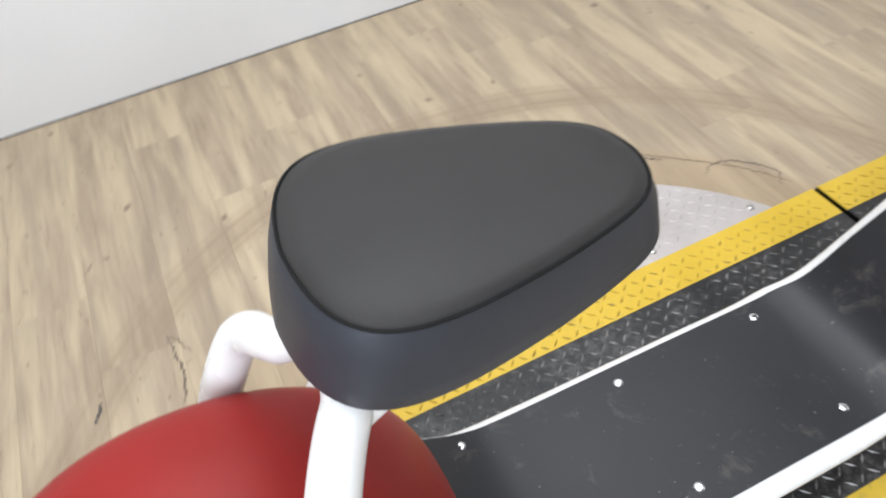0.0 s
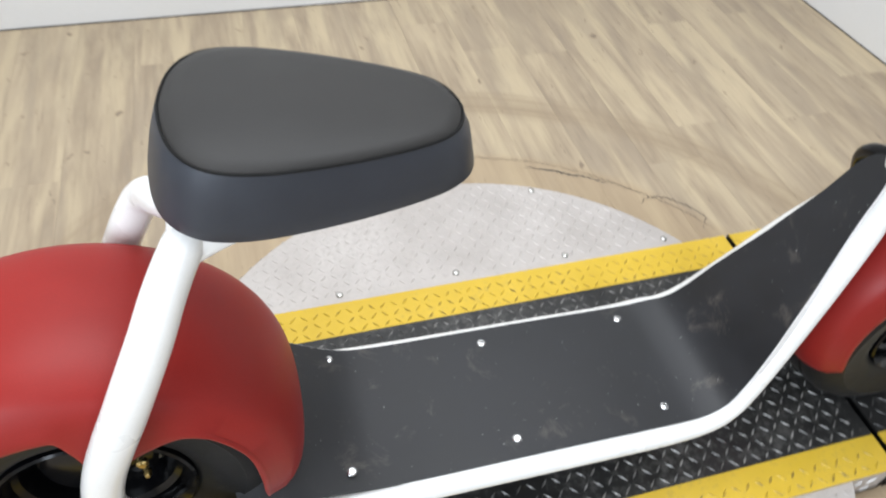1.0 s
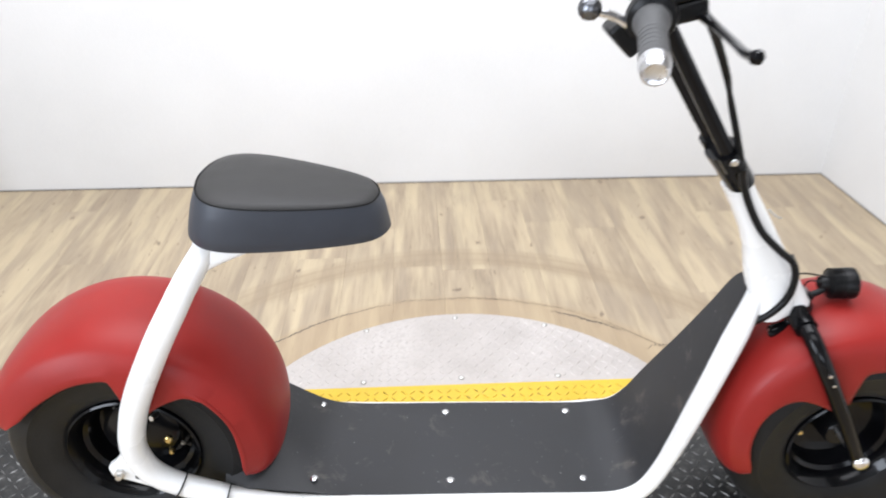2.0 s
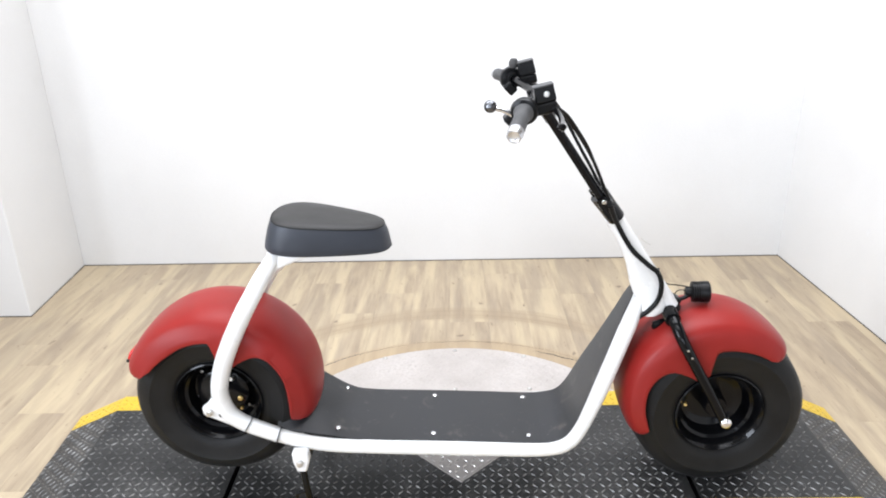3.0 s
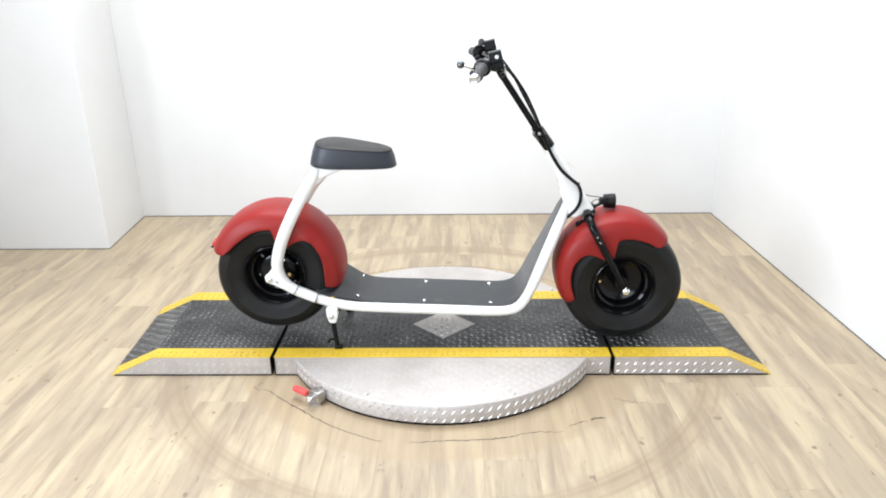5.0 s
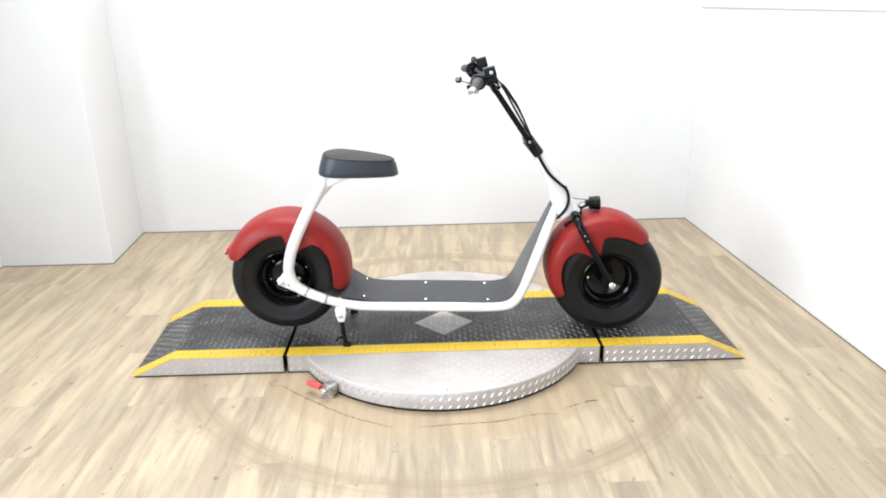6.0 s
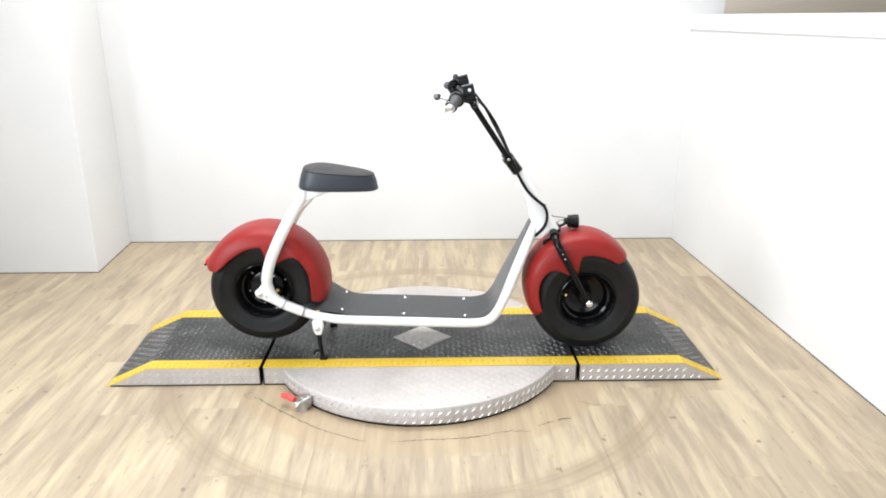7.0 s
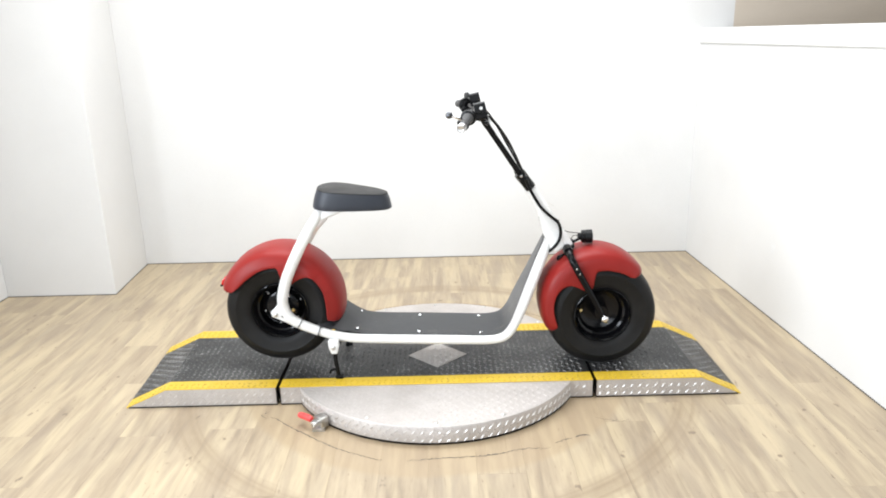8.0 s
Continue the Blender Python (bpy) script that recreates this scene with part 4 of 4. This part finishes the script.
part("fork_axle", bar([(FORE.x, YC - 0.12, FORE.z), (FORE.x, YC + 0.12, FORE.z)], 0.007, 12), STEEL, scooter)
lock = part("steering_lock", bar([(0.556, -0.088, 0.566), (0.560, -0.088, 0.567), (0.588, -0.084, 0.574), (0.592, -0.084, 0.575)], lambda t: 0.0125 - 0.003 * abs(2 * t - 1) ** 6, 14, 2), RIM, crown, "black steering lock barrel")
part("key_face", bar([(0.554, -0.088, 0.5655), (0.557, -0.088, 0.566)], 0.0055, 12, 2), STEEL, lock, "zinc key face")
part("lock_stay", bar([(0.586, -0.084, 0.574), (0.594, -0.080, 0.600)], 0.008, 10), RIM, crown)

# headlamp
lamp_m = along((1, -0.06, 0.02))
LAMP = Vector((0.680, -0.060, 0.655))
lamp = part("headlamp", lathe([(0.0, -0.036), (0.012, -0.036), (0.015, -0.030), (0.015, -0.022), (0.025, -0.018), (0.0265, 0.000), (0.0295, 0.004), (0.0300, 0.026), (0.0275, 0.028)], LAMP, seg=32, tilt=lamp_m), SATIN, scooter, "round finned black headlamp")
for h in (-0.017, -0.011, -0.005, 0.001):
    part("fin", lathe([(0.024, h), (0.0292, h), (0.0292, h + 0.0022), (0.024, h + 0.0022)], LAMP, seg=32, tilt=lamp_m), SATIN, lamp)
part("lens", lathe([(0.0, 0.0265), (0.020, 0.0262), (0.0275, 0.0245)], LAMP, seg=32, tilt=lamp_m), LENS, lamp, "dark glass lens")
part("lamp_stay", bar([(0.606, YC, 0.628), (0.634, YH, 0.640), (0.658, -0.064, 0.650)], 0.006, 10), SATIN, lamp)
part("stay_clamp", turned_block((0.030, 0.036, 0.022), (0.614, YC, 0.634), Matrix.Rotation(radians(30), 3, "Y")), SATIN, lamp, bevel=0.003)
part("lamp_wire", bar([(0.560, -0.075, 0.722), (0.572, -0.07, 0.698), (0.594, -0.06, 0.680), (0.622, -0.05, 0.672), (0.658, -0.062, 0.670)], 0.0017, 8), SATIN, lamp)
part("lamp_wire", bar([(0.612, -0.060, 0.640), (0.626, -0.052, 0.656), (0.644, -0.064, 0.662), (0.662, -0.062, 0.662)], 0.0014, 8), SATIN, lamp)

# stem, risers and handlebar
C0, C1 = Vector((0.434, -0.076, 0.882)), Vector((0.374, -0.080, 0.962))
up_stem = (C1 - C0).normalized()
stem = part("stem_clamp", sweep(bmesh.new(), [C0, C0 + up_stem * 0.004, C0.lerp(C1, 0.45), C0.lerp(C1, 0.80)], lambda t: (0.0235, 0.0245, 0.0245, 0.0260)[int(round(t * 3))], 24, (1, 1.35, 1)), RIM, scooter, "glossy black stem clamp")
part("clamp_ring", sweep(bmesh.new(), [C0 - up_stem * 0.002, C0 + up_stem * 0.003], 0.0225, 24, (1, 1.25, 1)), CHROME, stem, "chrome ring")
BAR = Vector((0.218, -0.082, 1.198))
for s in (-1, 1):
    low = C0.lerp(C1, 0.84) + Vector((0, s * 0.040, 0))
    part("riser", bar([low, low.lerp(BAR + Vector((0, s * 0.062, 0)), 0.5), BAR + Vector((0, s * 0.062, 0))], 0.0120, 16), RIM, stem, "glossy black riser tube")
    part("riser_socket", sweep(bmesh.new(), [low - up_stem * 0.026, low - up_stem * 0.022, low + up_stem * 0.006], 0.0185, 18), RIM, stem, "black riser socket")
    part("socket_bolt", lathe([(0.0, s * 0.0215), (0.005, s * 0.021), (0.0072, s * 0.018), (0.0072, s * 0.012)], low - up_stem * 0.006, "y", 14), CHROME, stem, "chrome socket bolt")
    part("riser_clip", sweep(bmesh.new(), [low.lerp(BAR, 0.80) + Vector((0, s * 0.013, 0)), low.lerp(BAR, 0.88) + Vector((0, s * 0.013, 0))], 0.0145, 16), STEEL if s > 0 else RIM, stem)
handlebar = part("handlebar", bar([(0.135, -0.420, 1.187), (0.148, -0.365, 1.197), (0.163, -0.305, 1.207), (0.190, -0.225, 1.212), (0.212, -0.140, 1.208), (0.222, -0.077, 1.202), (0.214, -0.015, 1.206), (0.196, 0.060, 1.212), (0.180, 0.115, 1.216), (0.166, 0.160, 1.216), (0.140, 0.275, 1.211)], 0.0112, 16), RIM, scooter, "swept-back glossy black handlebar")
part("bar_clamp", turned_block((0.036, 0.150, 0.034), BAR, Matrix.Rotation(radians(-35), 3, "Y")), RIM, handlebar, bevel=0.005)


def grip_end(end, inner):
    """Flanged rubber grip with a metal cap; returns its way and its turn."""
    end, inner = Vector(end), Vector(inner)
    d = (end - inner).normalized()
    m = along(d)
    g = part("grip", lathe([(0.0, 0.0), (0.0215, 0.0), (0.0225, 0.004), (0.0185, 0.013), (0.0165, 0.050), (0.0168, 0.090), (0.0172, 0.108), (0.0, 0.108)], inner, seg=28, tilt=m), GRIP, handlebar, "dark grey rubber grip")
    for k in range(7):
        h = 0.020 + 0.011 * k
        part("grip_rib", lathe([(0.0160, h), (0.0172, h + 0.001), (0.0172, h + 0.005), (0.0160, h + 0.006)], inner, seg=24, tilt=m), GRIP, g)
    part("end_cap", lathe([(0.0, 0.108), (0.0170, 0.108), (0.0178, 0.114), (0.0165, 0.122), (0.0155, 0.132), (0.0125, 0.135), (0.0105, 0.1335), (0.0, 0.1335)], inner, seg=24, tilt=m), CAP, g, "brushed metal bar end cap")
    return d, m


NEAR_IN, FAR_IN = (0.162, -0.308, 1.207), (0.166, 0.160, 1.216)
d_near, m_near = grip_end((0.131, -0.434, 1.184), NEAR_IN)
d_far, m_far = grip_end((0.137, 0.286, 1.211), FAR_IN)
for base, d, m, s, box_at, tip, knob_at, knob in (
        (Vector(NEAR_IN), d_near, m_near, -1, Vector((0.2105, -0.268, 1.2415)), Vector((0.225, -0.455, 1.205)), (0.144, -0.262, 1.179), (0.047, 0.044, 0.026)),
        (Vector(FAR_IN), d_far, m_far, 1, Vector((0.2080, 0.122, 1.2475)), Vector((0.229, 0.300, 1.222)), (0.166, 0.125, 1.194), (0.034, 0.040, 0.026))):
    tilt = Matrix.Rotation(radians(-13), 3, "Y")
    part("throttle_collar", lathe([(0.0, -0.024), (0.0200, -0.024), (0.0295, -0.020), (0.0315, -0.009), (0.0290, -0.001), (0.0225, 0.002)], base, seg=28, tilt=m), SATIN, handlebar, "black throttle collar" if s < 0 else "black switch collar")
    lever = part("lever_perch", turned_block((0.052, 0.034, 0.026), box_at + Vector((0.004, 0, -0.031)), tilt), SATIN, handlebar, "black brake lever perch", bevel=0.006)
    part("bar_clip", lathe([(0.0115, -0.046), (0.0175, -0.045), (0.0175, -0.024), (0.0115, -0.023)], base, seg=20, tilt=m), SATIN, handlebar)
    piv = box_at + Vector((0.024, s * 0.012, -0.036))
    part("brake_lever", bar([piv, piv + Vector((0.006, s * 0.030, -0.006)), piv.lerp(tip, 0.5) + Vector((0.007, 0, -0.007)), piv.lerp(tip, 0.82) + Vector((0.0, 0, -0.004)), tip], lambda t: 0.0078 - 0.0024 * math.sin(math.pi * t), 12, squash=(1.15, 1, 0.8)), RIM, lever, "black brake lever")
    part("lever_ball", lathe([(0.0, -0.0085), (0.006, -0.0063), (0.0085, 0.0), (0.006, 0.0063), (0.0, 0.0085)], tip, "z", 16), RIM, lever)
    part("reservoir", turned_block((0.047, 0.036, 0.035), box_at, tilt, 0.94), SATIN, lever, "black master cylinder box", bevel=0.003)
    part("reservoir_lid", turned_block((0.046, 0.036, 0.004), box_at + tilt @ Vector((0, 0, 0.0185)), tilt), GRIP, lever, "grey reservoir lid", bevel=0.0015)
    part("sight_glass", lathe([(0.0, 0.0030), (0.0062, 0.0026), (0.0070, 0.0), (0.0070, -0.004)], box_at + Vector((0.003, s * 0.0180, 0.001)), seg=18, tilt=along((0, s, 0.02))), STEEL, lever, "grey sight glass")
    part("switch_box", turned_block(knob, knob_at, Matrix.Rotation(radians(45), 3, "Y")), SATIN, handlebar, "black switch box", bevel=0.005)
part("bell", lathe([(0.0, 0.014), (0.008, 0.012), (0.0125, 0.004), (0.0130, -0.006), (0.010, -0.012), (0.0, -0.012)], (0.174, 0.122, 1.260), "z", 18), GRIP, handlebar, "small grey bar bell")
# ball-headed mirror mount behind the near grip
MIRROR = Vector((0.0895, -0.297, 1.2200))
ball = part("mirror_mount", lathe([(0.0, -0.0145), (0.0080, -0.0122), (0.0128, -0.0070), (0.0145, 0.0), (0.0128, 0.0070), (0.0080, 0.0122), (0.0, 0.0145)], MIRROR, "z", 24), DARK_CHROME, handlebar, "smoky chrome ball on a chrome stalk")
part("stalk", bar([MIRROR + Vector((0.010, 0.0, -0.004)), MIRROR + Vector((0.030, 0.002, -0.010)), MIRROR + Vector((0.052, 0.004, -0.022))], 0.0055, 12), CHROME, ball, "chrome stalk")

# cables
part("main_cable", bar([(0.406, -0.130, 0.932), (0.420, -0.116, 0.898), (0.446, -0.108, 0.848), (0.478, -0.108, 0.799), (0.519, -0.108, 0.760), (0.550, -0.108, 0.733), (0.562, -0.108, 0.694), (0.555, -0.108, 0.652), (0.530, -0.106, 0.618), (0.506, -0.098, 0.596)], 0.0068, 12), SATIN, scooter, "thick black wiring loom")
part("cable_tie", bar([(0.548, -0.118, 0.734), (0.554, -0.090, 0.738)], 0.0045, 8), SATIN, scooter)
for k in range(2):
    part("control_cable", bar([(0.238 + 0.006 * k, -0.255, 1.206), (0.262 + 0.006 * k, -0.232, 1.186), (0.292 + 0.005 * k, -0.203, 1.148), (0.327 + 0.004 * k, -0.172, 1.096), (0.357, -0.150 + 0.008 * k, 1.044), (0.380, -0.140 + 0.010 * k, 0.994), (0.400, -0.130 + 0.008 * k, 0.950), (0.416, -0.120, 0.912)], 0.0040, 10), SATIN, scooter, "black control cable")
part("control_cable", bar([(0.214, 0.095, 1.208), (0.248, 0.045, 1.203), (0.290, 0.005, 1.150), (0.334, -0.020, 1.070), (0.374, -0.034, 0.998), (0.406, -0.045, 0.935)], 0.0046, 10), SATIN, scooter, "black control cable")
coil = []
for i in range(150):
    t = i / 149
    c = Vector((0.240, 0.000, 1.165)).lerp(Vector((0.366, -0.018, 0.968)), t)
    a = t * 2 * math.pi * 19
    coil.append(c + Vector((0.0036 * math.cos(a), 0.0060 * math.sin(a), 0.0024 * math.cos(a))))
part("coiled_cable", sweep(bmesh.new(), coil, 0.0024, 6), RIM, scooter, "coiled black cable")

# seat
SEAT_WIDTH = [(0.0, 0.0), (0.012, 0.36), (0.04, 0.62), (0.09, 0.84), (0.15, 0.95), (0.23, 1.0), (0.34, 0.99), (0.46, 0.93), (0.60, 0.84), (0.74, 0.72), (0.85, 0.605), (0.92, 0.495), (0.965, 0.36), (0.99, 0.20), (1.0, 0.0)]


def egg(x_rear, x_tip, half, n=96):
    """A pear-shaped plan, wide at the rear and narrow at the tip."""
    at_s, wide = [p for p, q in SEAT_WIDTH], [q for p, q in SEAT_WIDTH]
    out = []
    for k in range(n):
        f = 2 * math.pi * k / n
        s = (1 - math.cos(f)) / 2
        w = float(np.interp(s, at_s, wide)) * half
        out.append((x_rear + (x_tip - x_rear) * s, math.copysign(w, math.sin(f))))
    # even out the corners of the plan
    for _ in range(3):
        out = [((a[0] + 2 * b[0] + c[0]) / 4, (a[1] + 2 * b[1] + c[1]) / 4) for a, b, c in zip(out[-1:] + out[:-1], out, out[1:] + out[:1])]
    return out


SEAT_MID = Vector((-0.3314, -0.0630, 0.0))
SEAT_TURN = Matrix.Rotation(-0.0409, 3, "Z")


def seat_ring(x_rear, x_tip, half, z_rear, z_tip):
    """The seat's plan at one height; the seat sits a little askew on its post."""
    mid = -0.324
    return [SEAT_MID + SEAT_TURN @ Vector(((x - mid) * 0.9962, y * 0.9714, 0.0015 + z_rear + (z_tip - z_rear) * (x - x_rear) / (x_tip - x_rear))) for x, y in egg(x_rear, x_tip, half)]


def loft(rings, cap_low=True, cap_high=True):
    bm = bmesh.new()
    vs = [[bm.verts.new(p) for p in ring_] for ring_ in rings]
    n = len(vs[0])
    for a, b in zip(vs, vs[1:]):
        for k in range(n):
            bm.faces.new((a[k], a[(k + 1) % n], b[(k + 1) % n], b[k]))
    if cap_low:
        bm.faces.new(vs[0][::-1])
    if cap_high:
        bm.faces.new(vs[-1])
    return bm


# sides wear the blue daylight tint, the top does not
seat = part("seat", loft([seat_ring(-0.474, -0.172, 0.098, 0.8230, 0.8080), seat_ring(-0.493, -0.156, 0.1130, 0.8235, 0.8070), seat_ring(-0.4955, -0.153, 0.1145, 0.8270, 0.8100), seat_ring(-0.492, -0.156, 0.1140, 0.8440, 0.8260), seat_ring(-0.483, -0.161, 0.1115, 0.8760, 0.8510), seat_ring(-0.475, -0.168, 0.1085, 0.8970, 0.8660), seat_ring(-0.470, -0.171, 0.1070, 0.9040, 0.8710)], True, False), SEAT_DAYLIT, scooter, "black leatherette seat, its sides tinted blue by painted daylight")
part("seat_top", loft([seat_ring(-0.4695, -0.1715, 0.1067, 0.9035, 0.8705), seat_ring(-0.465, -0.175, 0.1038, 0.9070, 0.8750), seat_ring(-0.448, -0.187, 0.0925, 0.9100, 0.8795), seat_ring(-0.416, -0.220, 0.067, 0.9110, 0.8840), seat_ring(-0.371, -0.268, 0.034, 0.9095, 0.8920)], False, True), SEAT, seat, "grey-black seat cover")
rim_line = seat_ring(-0.4705, -0.1705, 0.1075, 0.9040, 0.8710)
# a thin dark cord stands in for the crease's shade; the seat has none
part("seat_crease", sweep(bmesh.new(), rim_line + [rim_line[0]], 0.0014, 8), CREASE, seat, "thin black line for the shaded crease of the seat edge")


def flare(s):
    """One side of the seat support: the tube widens in a smooth curve under the seat."""
    bm = bmesh.new()
    rings = []
    for z, x0, x1, off, half in ((0.752, -0.514, -0.494, 0.074, 0.008), (0.768, -0.506, -0.466, 0.069, 0.012), (0.782, -0.500, -0.436, 0.065, 0.015), (0.792, -0.496, -0.410, 0.063, 0.017), (0.800, -0.492, -0.387, 0.060, 0.018), (0.808, -0.490, -0.362, 0.057, 0.019), (0.8205, -0.488, -0.345, 0.056, 0.019)):
        if s > 0 and z < 0.78:
            continue
        mid, wide = (x0 + x1) / 2, (x1 - x0) / 2
        rings.append([bm.verts.new((mid + wide * math.copysign(abs(math.cos(a)) ** 0.75, math.cos(a)), YC + s * off + half * math.copysign(abs(math.sin(a)) ** 0.75, math.sin(a)), z)) for a in np.linspace(0, 2 * math.pi, 25)[:-1]])
    for p, q in zip(rings, rings[1:]):
        for k in range(24):
            bm.faces.new((p[k], p[(k + 1) % 24], q[(k + 1) % 24], q[k]))
    bm.faces.new(rings[0][::-1])
    bm.faces.new(rings[-1])
    return bm


for s in (-1, 1):
    part("seat_support", flare(s), WHITE, scooter, "white flared seat support")

# rear lamp on the tail of the rear fender
part("tail_lamp", turned_block((0.016, 0.085, 0.026), (-0.9150, YC, 0.4970), Matrix.Rotation(radians(24), 3, "Y")), TAIL, scooter, "small red tail reflector", bevel=0.004)
part("tail_bolt", bar([(-0.920, YC - 0.034, 0.484), (-0.931, YC - 0.035, 0.479)], 0.005, 10), SATIN, scooter)

# centre stand
stand = part("stand_bracket", prism([(-0.452, 0.268), (-0.408, 0.268), (-0.404, 0.240), (-0.414, 0.205), (-0.440, 0.205), (-0.450, 0.235)], -0.246, -0.214), WHITE, scooter, "white stand bracket", bevel=0.005)
part("stand_bracket", prism([(-0.452, 0.268), (-0.408, 0.268), (-0.404, 0.240), (-0.414, 0.205), (-0.440, 0.205), (-0.450, 0.235)], 0.102, 0.134), WHITE, scooter, "white stand bracket", bevel=0.005)
part("pivot_bolt", lathe([(0.010, -0.034), (0.010, -0.040), (0.006, -0.042), (0.0, -0.042)], (-0.430, -0.212, 0.236), "y", 12), STEEL, stand, "zinc pivot bolt")
for y in (-0.230, 0.118):
    leg = part("stand_leg", bar([(-0.428, y, 0.232), (-0.424, y, 0.160), (-0.416, y, TOP + 0.012)], 0.0095, 12), SATIN, scooter, "black stand leg")
    part("foot", turned_block((0.034, 0.024, 0.016), (-0.412, y, TOP + 0.0085), Matrix.Identity(3)), SATIN, leg, bevel=0.004)
    part("tang", bar([(-0.420, y, 0.130), (-0.446, y - 0.006, 0.126), (-0.452, y - 0.006, 0.112)], 0.006, 10), SATIN, leg)
part("stand_cross_bar", bar([(-0.426, -0.230, 0.195), (-0.426, 0.118, 0.195)], 0.009, 12), SATIN, scooter, "black stand cross bar")

# ---- marks in the floor ----


def crack(points, width, seed, mat=SEALANT):
    """A torn line in the vinyl, uneven in width."""
    rnd = random.Random(seed)
    way = spline([(x, y, 0) for x, y in points], 14)
    bm = bmesh.new()
    last = None
    for i, p in enumerate(way):
        d = (way[min(i + 1, len(way) - 1)] - way[max(i - 1, 0)]).normalized()
        nrm = Vector((-d.y, d.x, 0))
        p = p + nrm * rnd.uniform(-0.0035, 0.0035)
        w = 1.15 * width * rnd.uniform(0.25, 1.0) * (0.15 + math.sin(math.pi * i / (len(way) - 1)) ** 0.5)
        row = [bm.verts.new(p + nrm * w + Vector((0, 0, 0.0006))), bm.verts.new(p - nrm * w + Vector((0, 0, 0.0006)))]
        if last:
            bm.faces.new((last[0], last[1], row[1], row[0]))
        last = row
    ob = part("crack", bm, mat, floor, smooth=False)
    return ob


def arc(r, a0, a1, n=9, wob=0.0, seed=1):
    rnd = random.Random(seed)
    return [(AXIS.x + (r + rnd.uniform(-wob, wob)) * math.cos(radians(a0 + (a1 - a0) * k / (n - 1))), (r + rnd.uniform(-wob, wob)) * math.sin(radians(a0 + (a1 - a0) * k / (n - 1)))) for k in range(n)]


crack([(-0.70, -0.405), (-0.655, -0.425), (-0.600, -0.480), (-0.575, -0.498), (-0.470, -0.585), (-0.360, -0.665), (-0.234, -0.730), (-0.190, -0.745)], 0.0022, 3)
crack([(-0.10, -0.752), (0.02, -0.742), (0.13, -0.735), (0.232, -0.723), (0.34, -0.690), (0.447, -0.690)], 0.0024, 4)
crack([(0.47, -0.655), (0.510, -0.632), (0.540, -0.622)], 0.0022, 5)
crack([(0.552, -0.615), (0.580, -0.604), (0.612, -0.604)], 0.0040, 6)
crack([(0.590, 0.560), (0.625, 0.580), (0.665, 0.572), (0.705, 0.542), (0.744, 0.480), (0.718, 0.434)], 0.0030, 7, FAINT)
crack([(0.33, 0.775), (0.40, 0.745), (0.44, 0.720), (0.50, 0.690), (0.535, 0.655)], 0.0034, 8)
crack(arc(0.866, 60, 104, 11, 0.004, 9), 0.0022, 10, FAINT)
crack(arc(0.864, 104, 150, 13, 0.003, 14), 0.0024, 15)
crack(arc(0.858, 30, 60, 9, 0.005, 16), 0.0021, 17, FAINT)
crack([(-0.757, 0.752), (-0.748, 0.690), (-0.742, 0.630), (-0.748, 0.585), (-0.756, 0.556)], 0.0034, 21, FAINT)
crack([(-0.757, 0.752), (-0.735, 0.725), (-0.712, 0.680)], 0.0016, 22, FAINT)
crack([(-0.918, 0.648), (-0.926, 0.622), (-0.936, 0.598)], 0.0050, 23)
crack([(-0.70, -0.36), (-0.725, -0.39), (-0.70, -0.42)], 0.0014, 11)
crack([(0.66, -0.47), (0.74, -0.50), (0.80, -0.50)], 0.0012, 12)

# ---- floor planks ----
plank_w, plank_l = 0.178, 1.22
plank_bm = bmesh.new()
bmesh.ops.create_cube(plank_bm, size=1)
for v in plank_bm.verts:
    inset = 0.0002 if v.co.z > 0 else 0.0
    v.co = Vector((math.copysign(plank_w / 2 - inset, v.co.x), math.copysign(plank_l / 2 - inset, v.co.y), 0.0 if v.co.z > 0 else -0.0045))
plank_me = bpy.data.meshes.new("plank")
plank_bm.to_mesh(plank_me)
plank_bm.free()
plank_me.materials.append(PLANK)
rnd = random.Random(5)
columns = int((EAST + 0.25 - WEST) / plank_w) + 1
for i in range(columns):
    x = WEST + (i + 0.5) * plank_w
    north = NORTH
    length = plank_l * rnd.uniform(0.15, 0.95)
    while north > SOUTH:
        length = min(length, north - SOUTH)
        cut = piece("plank", plank_me, (x, north - length / 2, 0.0), floor)
        cut.scale[1] = length / plank_l
        north -= length
        length = plank_l
